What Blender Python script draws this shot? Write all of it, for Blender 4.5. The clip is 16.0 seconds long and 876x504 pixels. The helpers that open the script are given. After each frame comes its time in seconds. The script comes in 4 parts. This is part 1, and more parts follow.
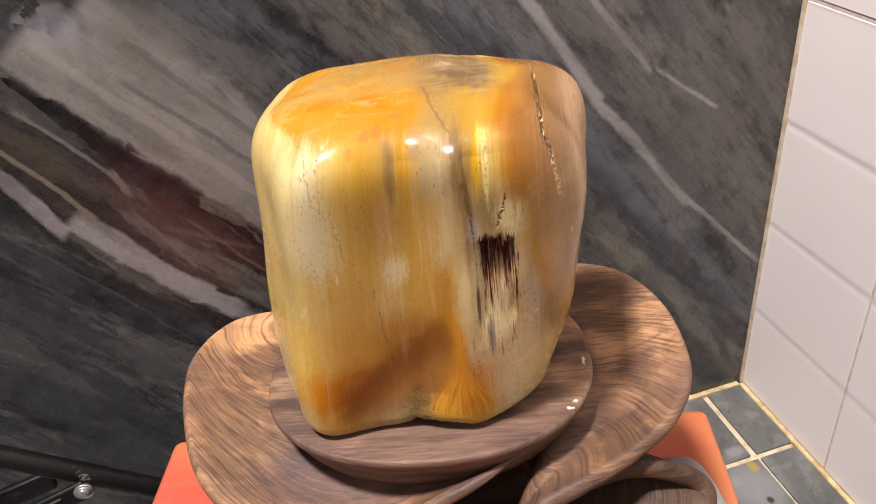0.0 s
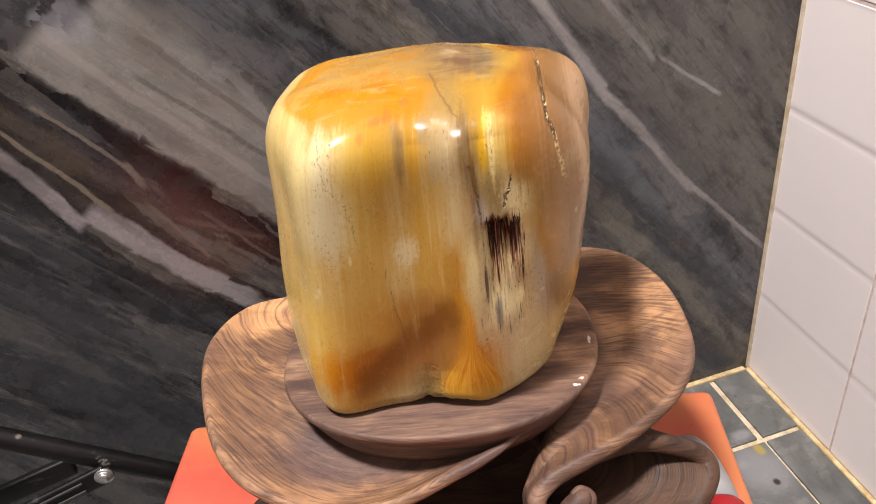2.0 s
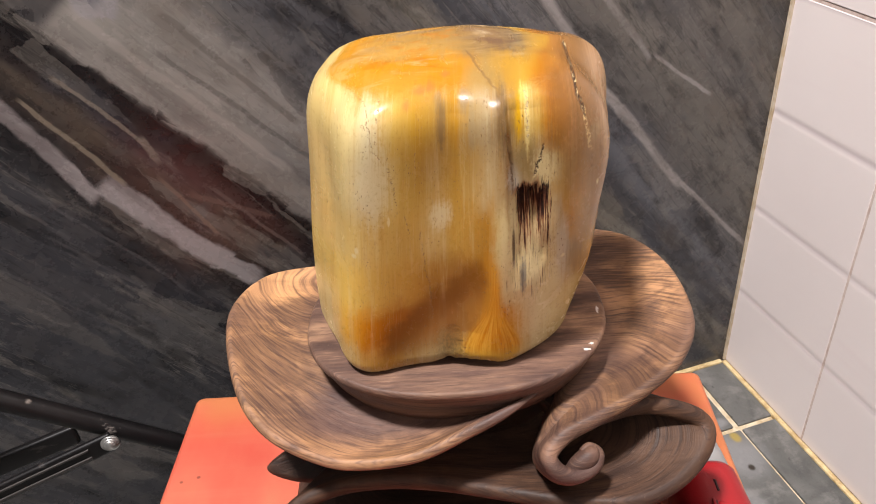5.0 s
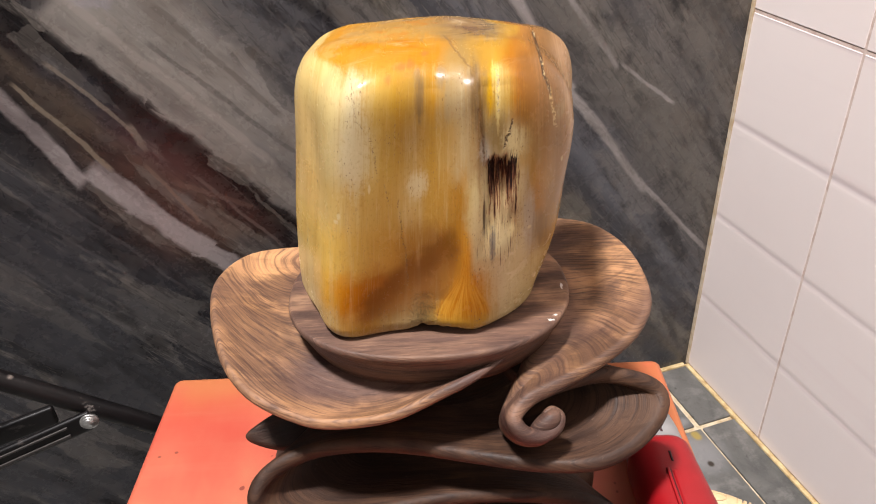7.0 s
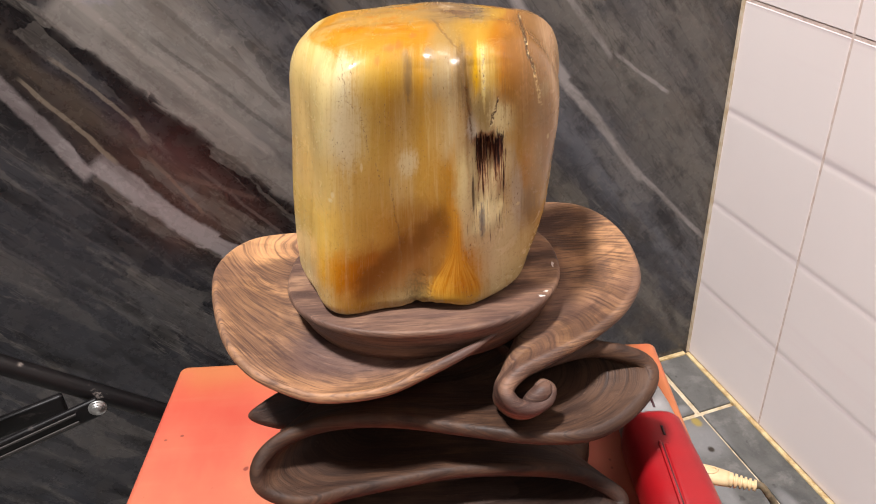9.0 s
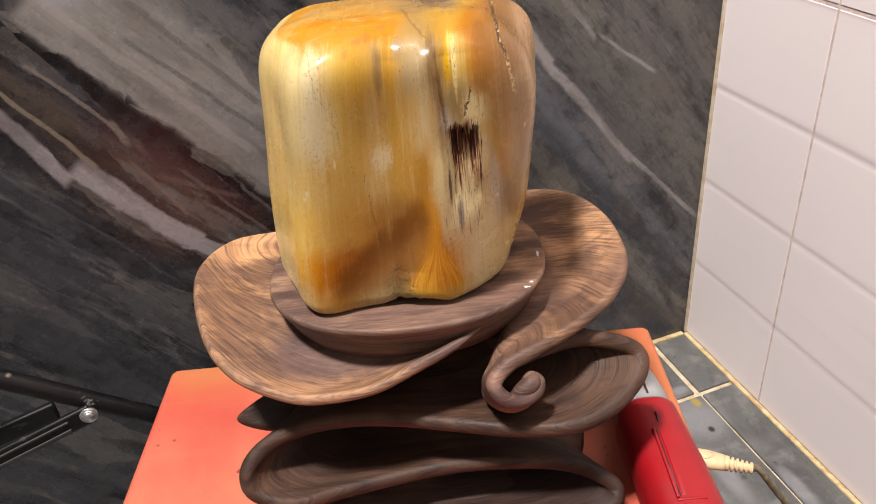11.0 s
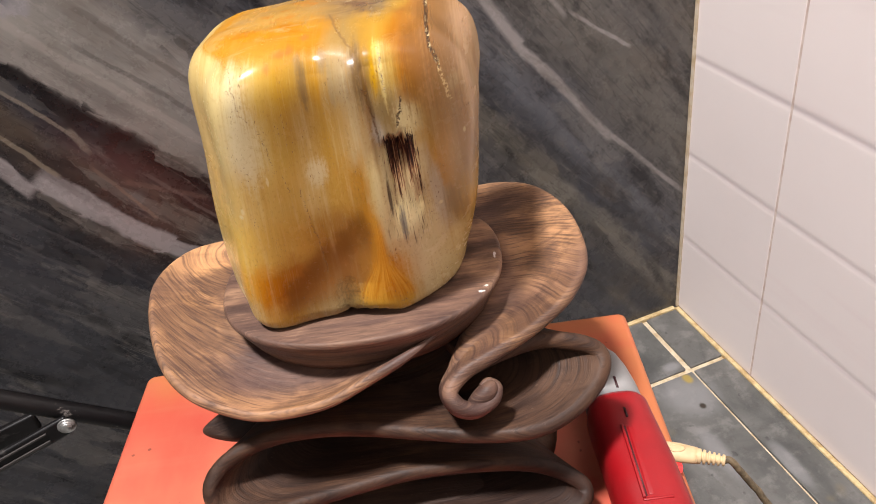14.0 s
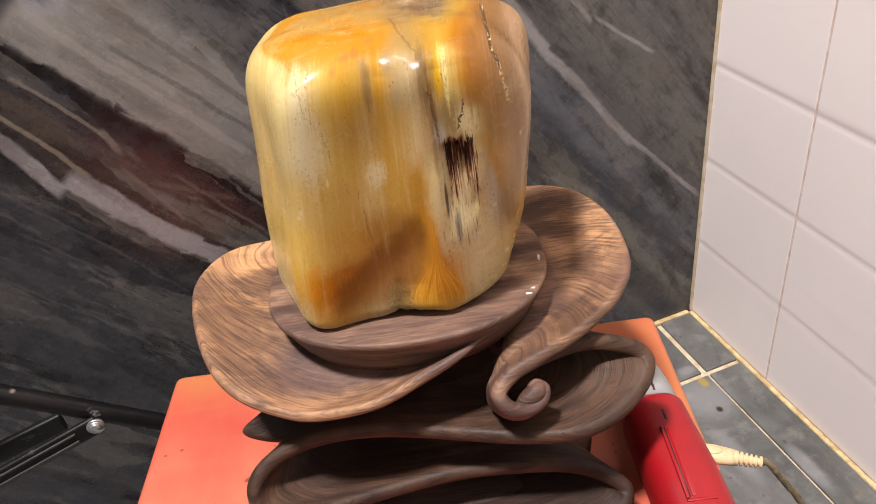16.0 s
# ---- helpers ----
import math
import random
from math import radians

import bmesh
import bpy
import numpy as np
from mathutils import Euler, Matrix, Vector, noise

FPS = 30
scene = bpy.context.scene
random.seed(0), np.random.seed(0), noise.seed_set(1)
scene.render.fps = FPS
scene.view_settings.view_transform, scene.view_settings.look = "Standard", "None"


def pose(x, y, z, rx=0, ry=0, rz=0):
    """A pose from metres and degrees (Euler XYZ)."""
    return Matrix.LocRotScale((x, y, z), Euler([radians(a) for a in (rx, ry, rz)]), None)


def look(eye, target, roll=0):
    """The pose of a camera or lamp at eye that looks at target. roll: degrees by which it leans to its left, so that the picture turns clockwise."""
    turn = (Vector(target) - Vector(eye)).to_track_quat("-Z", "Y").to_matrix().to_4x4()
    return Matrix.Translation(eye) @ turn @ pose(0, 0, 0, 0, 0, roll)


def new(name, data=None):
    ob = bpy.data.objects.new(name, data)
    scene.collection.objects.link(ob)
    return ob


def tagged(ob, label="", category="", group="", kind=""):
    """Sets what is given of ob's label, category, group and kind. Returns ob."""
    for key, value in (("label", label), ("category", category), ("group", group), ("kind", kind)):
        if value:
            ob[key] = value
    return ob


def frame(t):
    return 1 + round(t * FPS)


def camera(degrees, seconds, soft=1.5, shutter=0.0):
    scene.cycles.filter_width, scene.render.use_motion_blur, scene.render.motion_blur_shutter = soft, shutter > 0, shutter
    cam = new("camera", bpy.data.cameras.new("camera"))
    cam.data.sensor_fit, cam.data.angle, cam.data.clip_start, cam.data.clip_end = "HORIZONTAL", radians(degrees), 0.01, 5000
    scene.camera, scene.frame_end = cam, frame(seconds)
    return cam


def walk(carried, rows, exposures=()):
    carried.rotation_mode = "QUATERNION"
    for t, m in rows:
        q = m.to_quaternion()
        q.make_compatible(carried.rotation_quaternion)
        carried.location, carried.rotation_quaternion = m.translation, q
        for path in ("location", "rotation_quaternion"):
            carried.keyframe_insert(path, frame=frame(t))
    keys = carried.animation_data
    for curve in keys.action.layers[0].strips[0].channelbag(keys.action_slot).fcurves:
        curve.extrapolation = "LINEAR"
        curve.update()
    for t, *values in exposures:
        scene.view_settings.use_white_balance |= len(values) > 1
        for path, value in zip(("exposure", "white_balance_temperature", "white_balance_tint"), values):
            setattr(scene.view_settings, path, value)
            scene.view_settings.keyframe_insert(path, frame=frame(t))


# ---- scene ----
# ---------- camera ----------
cam = camera(61.0, 16.0, soft=1.0)
PATH = [
    (0, (-0.4075, -0.4734, 0.5885), (-0.2339, 0.3337, 0.0243), -7.52),
    (0.5, (-0.3925, -0.4771, 0.5970), (-0.2242, 0.3303, 0.0315), -8.14),
    (1, (-0.3936, -0.4770, 0.5939), (-0.2307, 0.3316, 0.0286), -8.51),
    (1.5, (-0.4038, -0.4795, 0.5927), (-0.2414, 0.3274, 0.0246), -8.77),
    (2, (-0.4110, -0.4837, 0.5903), (-0.2485, 0.3220, 0.0208), -8.60),
    (2.5, (-0.4103, -0.4857, 0.5913), (-0.2478, 0.3186, 0.0198), -8.39),
    (3, (-0.4101, -0.4890, 0.5929), (-0.2473, 0.3157, 0.0220), -8.19),
    (3.5, (-0.4119, -0.4916, 0.5939), (-0.2451, 0.3121, 0.0226), -7.75),
    (4, (-0.4146, -0.4937, 0.5952), (-0.2407, 0.3083, 0.0238), -7.11),
    (4.2, (-0.4211, -0.4932, 0.5941), (-0.2458, 0.3049, 0.0176), -6.98),
    (6.3, (-0.4537, -0.5255, 0.5870), (-0.2104, 0.2716, 0.0343), -2.87),
    (6.5, (-0.4557, -0.5278, 0.5837), (-0.2139, 0.2702, 0.0316), -2.88),
    (7, (-0.4514, -0.5320, 0.5855), (-0.2102, 0.2700, 0.0389), -2.87),
    (7.5, (-0.4505, -0.5411, 0.5821), (-0.2125, 0.2640, 0.0387), -3.09),
    (8, (-0.4504, -0.5449, 0.5850), (-0.2151, 0.2618, 0.0429), -3.31),
    (8.5, (-0.4578, -0.5482, 0.5781), (-0.2227, 0.2593, 0.0371), -3.62),
    (9, (-0.4496, -0.5494, 0.5810), (-0.2175, 0.2582, 0.0387), -3.98),
    (11.3, (-0.4333, -0.5430, 0.5796), (-0.2093, 0.2522, 0.0162), -6.74),
    (11.5, (-0.4249, -0.5373, 0.5740), (-0.2028, 0.2550, 0.0057), -6.87),
    (12, (-0.4260, -0.5382, 0.5772), (-0.2023, 0.2471, -0.0000), -7.16),
    (12.5, (-0.4270, -0.5388, 0.5759), (-0.2057, 0.2444, -0.0051), -7.72),
    (13, (-0.4272, -0.5342, 0.5773), (-0.2087, 0.2471, -0.0074), -8.47),
    (13.5, (-0.4165, -0.5350, 0.5891), (-0.2058, 0.2452, 0.0001), -9.20),
    (14, (-0.4033, -0.5385, 0.5867), (-0.2037, 0.2435, -0.0037), -9.89),
    (14.5, (-0.4072, -0.5375, 0.5855), (-0.2111, 0.2448, -0.0058), -10.12),
    (15, (-0.4100, -0.5350, 0.5818), (-0.2168, 0.2488, -0.0083), -9.95),
    (15.5, (-0.4162, -0.5343, 0.5833), (-0.2207, 0.2503, -0.0051), -9.71),
    (16, (-0.4296, -0.5317, 0.5915), (-0.2183, 0.2489, 0.0034), -9.05),
]
walk(cam, [(t, look(eye, target, roll)) for t, eye, target, roll in PATH])

# ---------- world and light ----------
world = bpy.data.worlds.new("world")
scene.world = world
world.use_nodes = True
world.node_tree.nodes["Background"].inputs["Color"].default_value = (0.9, 0.93, 1.0, 1)
world.node_tree.nodes["Background"].inputs["Strength"].default_value = 0.03


def area_lamp(name, eye, target, size, watts, colour):
    data = bpy.data.lights.new(name, "AREA")
    data.shape, data.size, data.energy, data.color = "DISK", size, watts, colour
    ob = new(name, data)
    ob.matrix_world = look(eye, target)
    return ob


area_lamp("ceiling_lamp", (-0.86, -0.48, 2.27), (-0.38, -0.22, 0.3), 0.22, 85.0, (1.0, 0.965, 0.965))
# Soft fill added behind the camera to lighten front faces; no such lamp known.
area_lamp("front_fill", (-1.15, -1.75, 1.9), (-0.3, -0.2, 0.35), 0.5, 4.8, (0.97, 0.97, 1.0))
scene.view_settings.exposure = 0.0


# ---------- node helper ----------
class Nodes:
    def __init__(self, name):
        self.mat = bpy.data.materials.new(name)
        self.mat.use_nodes = True
        self.tree = self.mat.node_tree
        self.bsdf = self.tree.nodes["Principled BSDF"]
        self.coord = self.tree.nodes.new("ShaderNodeTexCoord").outputs["Object"]

    def put(self, socket, value):
        if isinstance(value, bpy.types.NodeSocket):
            self.tree.links.new(value, socket)
        elif isinstance(value, tuple) and len(value) == 3 and socket.type == "RGBA":
            socket.default_value = (*value, 1)
        else:
            socket.default_value = value

    def math(self, op, a, b=0.0, clamp=False):
        n = self.tree.nodes.new("ShaderNodeMath")
        n.operation, n.use_clamp = op, clamp
        self.put(n.inputs[0], a)
        self.put(n.inputs[1], b)
        return n.outputs[0]

    def vmath(self, op, a, b):
        n = self.tree.nodes.new("ShaderNodeVectorMath")
        n.operation = op
        self.put(n.inputs[0], a)
        self.put(n.inputs[1], b)
        return n.outputs["Value"] if op in ("LENGTH", "DISTANCE", "DOT_PRODUCT") else n.outputs["Vector"]

    def scaled(self, vec, scale, turn=(0, 0, 0), shift=(0, 0, 0)):
        n = self.tree.nodes.new("ShaderNodeMapping")
        self.put(n.inputs["Vector"], vec)
        n.inputs["Scale"].default_value = scale
        n.inputs["Rotation"].default_value = [radians(v) for v in turn]
        n.inputs["Location"].default_value = shift
        return n.outputs[0]

    def noise(self, vec, scale=1.0, detail=3.0, rough=0.55, warp=0.0):
        n = self.tree.nodes.new("ShaderNodeTexNoise")
        self.put(n.inputs["Vector"], vec)
        n.inputs["Scale"].default_value, n.inputs["Detail"].default_value = scale, detail
        n.inputs["Roughness"].default_value, n.inputs["Distortion"].default_value = rough, warp
        return n.outputs["Fac"]

    def ramp(self, fac, stops, smooth=False):
        n = self.tree.nodes.new("ShaderNodeValToRGB")
        self.put(n.inputs[0], fac)
        n.color_ramp.interpolation = "EASE" if smooth else "LINEAR"
        e = n.color_ramp.elements
        while len(e) < len(stops):
            e.new(0.5)
        for el, (p, c) in zip(e, stops):
            el.position = p
            el.color = (c, c, c, 1) if isinstance(c, (int, float)) else (*c, 1)
        return n.outputs[0]

    def range(self, v, a, b, c=0.0, d=1.0, smooth=True):
        n = self.tree.nodes.new("ShaderNodeMapRange")
        n.interpolation_type = "SMOOTHSTEP" if smooth else "LINEAR"
        self.put(n.inputs[0], v)
        for i, x in enumerate((a, b, c, d)):
            n.inputs[i + 1].default_value = x
        return n.outputs[0]

    def mix(self, fac, a, b, blend="MIX"):
        n = self.tree.nodes.new("ShaderNodeMix")
        n.data_type, n.blend_type = "RGBA", blend
        self.put(n.inputs[0], fac)
        self.put(n.inputs[6], a)
        self.put(n.inputs[7], b)
        return n.outputs[2]

    def axis(self, vec, i):
        n = self.tree.nodes.new("ShaderNodeSeparateXYZ")
        self.put(n.inputs[0], vec)
        return n.outputs[i]

    def join(self, x, y, z=0.0):
        n = self.tree.nodes.new("ShaderNodeCombineXYZ")
        for i, v in enumerate((x, y, z)):
            self.put(n.inputs[i], v)
        return n.outputs[0]

    def cells(self, vec):
        """A random value for each angular cell."""
        n = self.tree.nodes.new("ShaderNodeTexVoronoi")
        n.feature = "F1"
        self.put(n.inputs["Vector"], vec)
        n.inputs["Scale"].default_value = 1.0
        return self.axis(n.outputs["Color"], 0)

    def blob(self, vec, centre, radii, wobble=None, soft=0.45):
        """1 inside an ellipsoid that a noise wobbles, 0 outside."""
        d = self.vmath("SUBTRACT", vec, centre)
        d = self.vmath("DIVIDE", d, radii)
        r = self.vmath("LENGTH", d, (0, 0, 0))
        if wobble is not None:
            r = self.math("ADD", r, wobble)
        return self.range(r, 1.0 + soft, 1.0 - soft)

    def bump(self, height, strength, dist):
        n = self.tree.nodes.new("ShaderNodeBump")
        n.inputs["Strength"].default_value, n.inputs["Distance"].default_value = strength, dist
        self.put(n.inputs["Height"], height)
        self.put(self.bsdf.inputs["Normal"], n.outputs[0])

    def finish(self, colour, rough, metal=0.0, coat=0.0, coat_rough=0.1, spec=0.5):
        self.put(self.bsdf.inputs["Base Color"], colour)
        self.put(self.bsdf.inputs["Roughness"], rough)
        self.put(self.bsdf.inputs["Metallic"], metal)
        self.put(self.bsdf.inputs["Coat Weight"], coat)
        self.put(self.bsdf.inputs["Coat Roughness"], coat_rough)
        self.put(self.bsdf.inputs["Specular IOR Level"], spec)
        return self.mat


def srgb(r, g, b, k=1.0):
    return tuple(((v / 255 / 12.92) if v <= 10 else ((v / 255 + 0.055) / 1.055) ** 2.4) * k for v in (r, g, b))


# ---------- materials ----------
def make_marble():
    m = Nodes("polished_dark_marble")
    p = m.coord
    # a runs with the veins, which fall at about 52 degrees; b lies across them
    x, z = m.axis(p, 0), m.axis(p, 2)
    b = m.math("ADD", m.math("MULTIPLY", x, 0.795), m.math("MULTIPLY", z, 0.607))
    a = m.math("SUBTRACT", m.math("MULTIPLY", x, 0.607), m.math("MULTIPLY", z, 0.795))
    ab = m.join(a, b)
    k = 0.70

    def grey(*c):
        return srgb(*c, k)

    wob = m.math("SUBTRACT", m.noise(m.scaled(ab, (12, 16, 1)), 1.0, 6.0, 0.62), 0.5)
    fine = m.math("SUBTRACT", m.noise(m.scaled(ab, (60, 150, 1)), 1.0, 4.0, 0.6), 0.5)
    # blocks that have slipped along small cross faults
    block = m.math("SUBTRACT", m.cells(m.scaled(m.join(m.math("ADD", a, m.math("MULTIPLY", fine, 0.02)), m.math("ADD", b, m.math("MULTIPLY", wob, 0.02))), (26, 30, 1))), 0.5)
    shard = m.math("SUBTRACT", m.cells(m.scaled(m.join(m.math("ADD", a, m.math("MULTIPLY", wob, 0.10)), m.math("ADD", b, m.math("MULTIPLY", fine, 0.012))), (9, 60, 1), shift=(3, 7, 0))), 0.5)
    bw = m.math("ADD", b, m.math("ADD", m.math("MULTIPLY", wob, 0.020), m.math("ADD", m.math("MULTIPLY", fine, 0.006), m.math("MULTIPLY", block, 0.007))))
    lo, hi = -0.46, 0.26
    stops = [(-0.45, (66, 66, 70)), (-0.30, (64, 64, 68)), (-0.250, (64, 64, 67)), (-0.236, (44, 43, 45)), (-0.214, (54, 48, 48)), (-0.206, (66, 56, 51)), (-0.186, (82, 72, 63)), (-0.181, (48, 40, 39)),
             (-0.170, (27, 23, 24)), (-0.154, (26, 23, 25)), (-0.1505, (146, 140, 134)), (-0.122, (158, 153, 146)), (-0.090, (148, 143, 138)), (-0.082, (104, 102, 102)), (-0.05, (94, 93, 96)), (-0.02, (78, 78, 82)), (0.004, (97, 93, 90)), (0.010, (126, 120, 109)),
             (0.024, (118, 112, 103)), (0.029, (70, 70, 74)), (0.046, (82, 82, 86)), (0.056, (112, 112, 116)), (0.074, (104, 102, 104)), (0.092, (100, 96, 93)), (0.125, (119, 113, 105)), (0.16, (108, 103, 99)), (0.20, (122, 115, 107))]
    base = m.ramp(m.range(bw, lo, hi, smooth=False), [((q - lo) / (hi - lo), grey(*c)) for q, c in stops])
    # the light patch ends in a square break
    ends = m.math("MAXIMUM", m.range(m.math("ADD", a, m.math("MULTIPLY", block, 0.02)), -0.688, -0.697), m.range(m.math("ADD", a, m.math("MULTIPLY", wob, 0.12)), -0.46, -0.41))
    there = m.math("MULTIPLY", m.range(bw, -0.156, -0.150), m.range(bw, -0.074, -0.084))
    base = m.mix(m.math("MULTIPLY", ends, there), base, m.mix(m.range(wob, -0.1, 0.1), grey(60, 58, 60), grey(84, 82, 83)))
    # angular shards and streaks with the veins
    base = m.mix(m.range(shard, 0.10, 0.5, 0.0, 0.42), base, grey(128, 122, 115))
    base = m.mix(m.range(shard, -0.12, -0.5, 0.0, 0.36), base, grey(28, 26, 28))
    cloud = m.noise(m.scaled(ab, (9, 30, 1), shift=(3, 1, 0)), 1.0, 8.0, 0.66, 0.25)
    calm = m.math("SUBTRACT", 1.0, m.math("MULTIPLY", there, 0.72))
    base = m.mix(m.math("MULTIPLY", m.range(cloud, 0.50, 0.66, 0.0, 0.78), calm), base, grey(20, 19, 22))
    light = m.noise(m.scaled(ab, (10, 52, 1), shift=(8, 4, 0)), 1.0, 8.0, 0.66, 0.2)
    base = m.mix(m.range(light, 0.55, 0.70, 0.0, 0.55), base, grey(138, 132, 124))
    mott = m.noise(m.scaled(ab, (34, 46, 1), shift=(2, 5, 0)), 1.0, 6.0, 0.66, 0.4)
    base = m.mix(m.math("MULTIPLY", m.range(mott, 0.54, 0.68, 0.0, 0.6), m.range(b, -0.06, 0.0, 0.25, 1.0)), base, grey(50, 48, 50))
    brown = m.noise(m.scaled(ab, (9, 15, 1), shift=(6, 1, 0)), 1.0, 5.0, 0.6)
    base = m.mix(m.math("MULTIPLY", m.range(brown, 0.52, 0.66, 0.0, 0.30), m.range(b, -0.25, -0.21, 0.2, 1.0)), base, grey(112, 98, 82))
    blue = m.noise(m.scaled(ab, (8, 14, 1), shift=(1, 9, 0)), 1.0, 4.0, 0.6)
    base = m.mix(m.range(blue, 0.52, 0.66, 0.0, 0.30), base, grey(76, 80, 90))

    strand = m.math("ABSOLUTE", m.math("SUBTRACT", m.noise(m.scaled(ab, (6, 60, 1), shift=(1, 7, 0)), 1.0, 5.0, 0.6), 0.5))
    base = m.mix(m.math("MULTIPLY", m.range(strand, 0.014, 0.002), m.range(m.noise(m.scaled(ab, (9, 9, 1)), 1.0, 2.0), 0.46, 0.60, 0.0, 0.38)), base, grey(140, 133, 126))
    seam = m.math("ABSOLUTE", m.math("SUBTRACT", m.noise(m.scaled(ab, (8, 90, 1), shift=(4, 3, 0)), 1.0, 5.0, 0.6), 0.5))
    base = m.mix(m.math("MULTIPLY", m.range(seam, 0.020, 0.003), m.math("MULTIPLY", calm, 0.45)), base, grey(30, 28, 30))

    def vein(a0, b0, a1, b1, half, colour, much=1.0, soft=0.35, blocky=0.0):
        """A streak along the line from (a0, b0) to (a1, b1)."""
        slope = (b1 - b0) / (a1 - a0)
        off = m.math("SUBTRACT", m.math("SUBTRACT", b, b0), m.math("MULTIPLY", m.math("SUBTRACT", a, a0), slope))
        off = m.math("ADD", off, m.math("ADD", m.math("MULTIPLY", wob, 0.012), m.math("ADD", m.math("MULTIPLY", fine, min(half, 0.004) * 1.1), m.math("MULTIPLY", block, blocky))))
        core = m.range(m.math("ABSOLUTE", off), half * (1 + soft), half * (1 - soft))
        run = m.math("ADD", a, m.math("MULTIPLY", block, 0.012))
        ends = m.math("MULTIPLY", m.range(run, a0 - 0.004, a0 + 0.004), m.range(run, a1 + 0.004, a1 - 0.004))
        return m.mix(m.math("MULTIPLY", m.math("MULTIPLY", core, ends), much), base, colour)

    white = m.mix(m.range(cloud, 0.40, 0.62), grey(164, 157, 156), grey(122, 114, 113))
    base = vein(-0.76, -0.200, -0.613, -0.2295, 0.0056, white, 0.95, 0.3, 0.004)
    base = vein(-0.617, -0.217, -0.545, -0.222, 0.0088, white, 0.95, 0.22, 0.004)
    base = vein(-0.550, -0.223, -0.480, -0.217, 0.0088, white, 0.95, 0.22, 0.005)
    base = vein(-0.484, -0.219, -0.400, -0.216, 0.0050, white, 0.6, 0.4, 0.004)
    tan = grey(132, 122, 110)
    base = vein(-0.680, -0.176, -0.606, -0.1765, 0.0014, tan, 0.75)
    base = vein(-0.612, -0.176, -0.596, -0.181, 0.0024, tan, 0.85)
    base = vein(-0.690, -0.200, -0.606, -0.2085, 0.0016, grey(134, 122, 106), 0.85)
    base = vein(-0.588, -0.192, -0.532, -0.203, 0.0014, grey(132, 112, 98), 0.6)
    base = vein(-0.566, -0.190, -0.505, -0.166, 0.0022, grey(116, 94, 84), 0.5)
    base = vein(-0.560, -0.176, -0.470, -0.178, 0.0013, grey(116, 104, 98), 0.6)
    base = vein(-0.64, -0.120, -0.50, -0.112, 0.0016, grey(96, 92, 88), 0.55)
    base = vein(-0.66, -0.100, -0.54, -0.098, 0.0022, grey(108, 102, 96), 0.6)
    base = vein(-0.69, -0.134, -0.52, -0.130, 0.0030, grey(176, 168, 160), 0.45)
    for a0, b0, a1, b1 in ((-0.66, -0.250, -0.50, -0.256), (-0.62, -0.275, -0.45, -0.270), (-0.70, -0.262, -0.60, -0.268), (-0.58, -0.300, -0.42, -0.306), (-0.66, -0.318, -0.50, -0.312)):
        base = vein(a0, b0, a1, b1, 0.0012, grey(108, 105, 106), 0.28)
    # the long vein and the short broken one beside the corner
    pale = m.mix(m.range(light, 0.4, 0.6), grey(176, 168, 164), grey(134, 126, 120))
    base = vein(-0.60, 0.098, -0.380, 0.081, 0.0048, pale, 0.85, 0.5)
    base = vein(-0.382, 0.080, -0.245, 0.081, 0.0036, pale, 0.9, 0.45)
    base = vein(-0.248, 0.082, -0.08, 0.0965, 0.0024, pale, 0.9, 0.5)
    base = vein(-0.50, 0.124, -0.372, 0.123, 0.0022, pale, 0.7, 0.6)
    base = vein(-0.372, 0.128, -0.300, 0.1445, 0.0016, pale, 0.9, 0.5)
    base = vein(-0.20, 0.03, -0.06, 0.045, 0.0030, grey(58, 56, 58), 0.6)
    base = m.mix(m.math("MULTIPLY", m.blob(ab, (-0.690, -0.124, 0), (0.012, 0.013, 1), m.math("MULTIPLY", m.math("ADD", wob, m.math("MULTIPLY", block, 0.3)), 3.0), 0.25), 0.45), base, grey(170, 166, 172))
    maroon = m.blob(ab, (-0.585, -0.181, 0), (0.034, 0.012, 1), m.math("MULTIPLY", wob, 2.2), 0.7)
    base = m.mix(m.math("MULTIPLY", maroon, 0.42), base, grey(92, 68, 68))
    maroon = m.blob(ab, (-0.52, -0.172, 0), (0.045, 0.007, 1), m.math("MULTIPLY", wob, 2.2), 0.7)
    base = m.mix(m.math("MULTIPLY", maroon, 0.40), base, grey(82, 60, 57))
    specks = m.noise(p, 300.0, 1.0, 0.4)
    base = m.mix(m.range(specks, 0.80, 0.86, 0.0, 0.5), base, srgb(170, 160, 150))
    dirt = m.noise(p, 60.0, 5.0, 0.7)
    base = m.mix(m.range(dirt, 0.45, 0.80, 0.0, 0.10), base, srgb(128, 122, 114))
    m.bump(m.noise(p, 30.0, 2.0), 0.03, 0.002)
    return m.finish(base, m.range(dirt, 0.3, 0.7, 0.20, 0.34), spec=0.4)


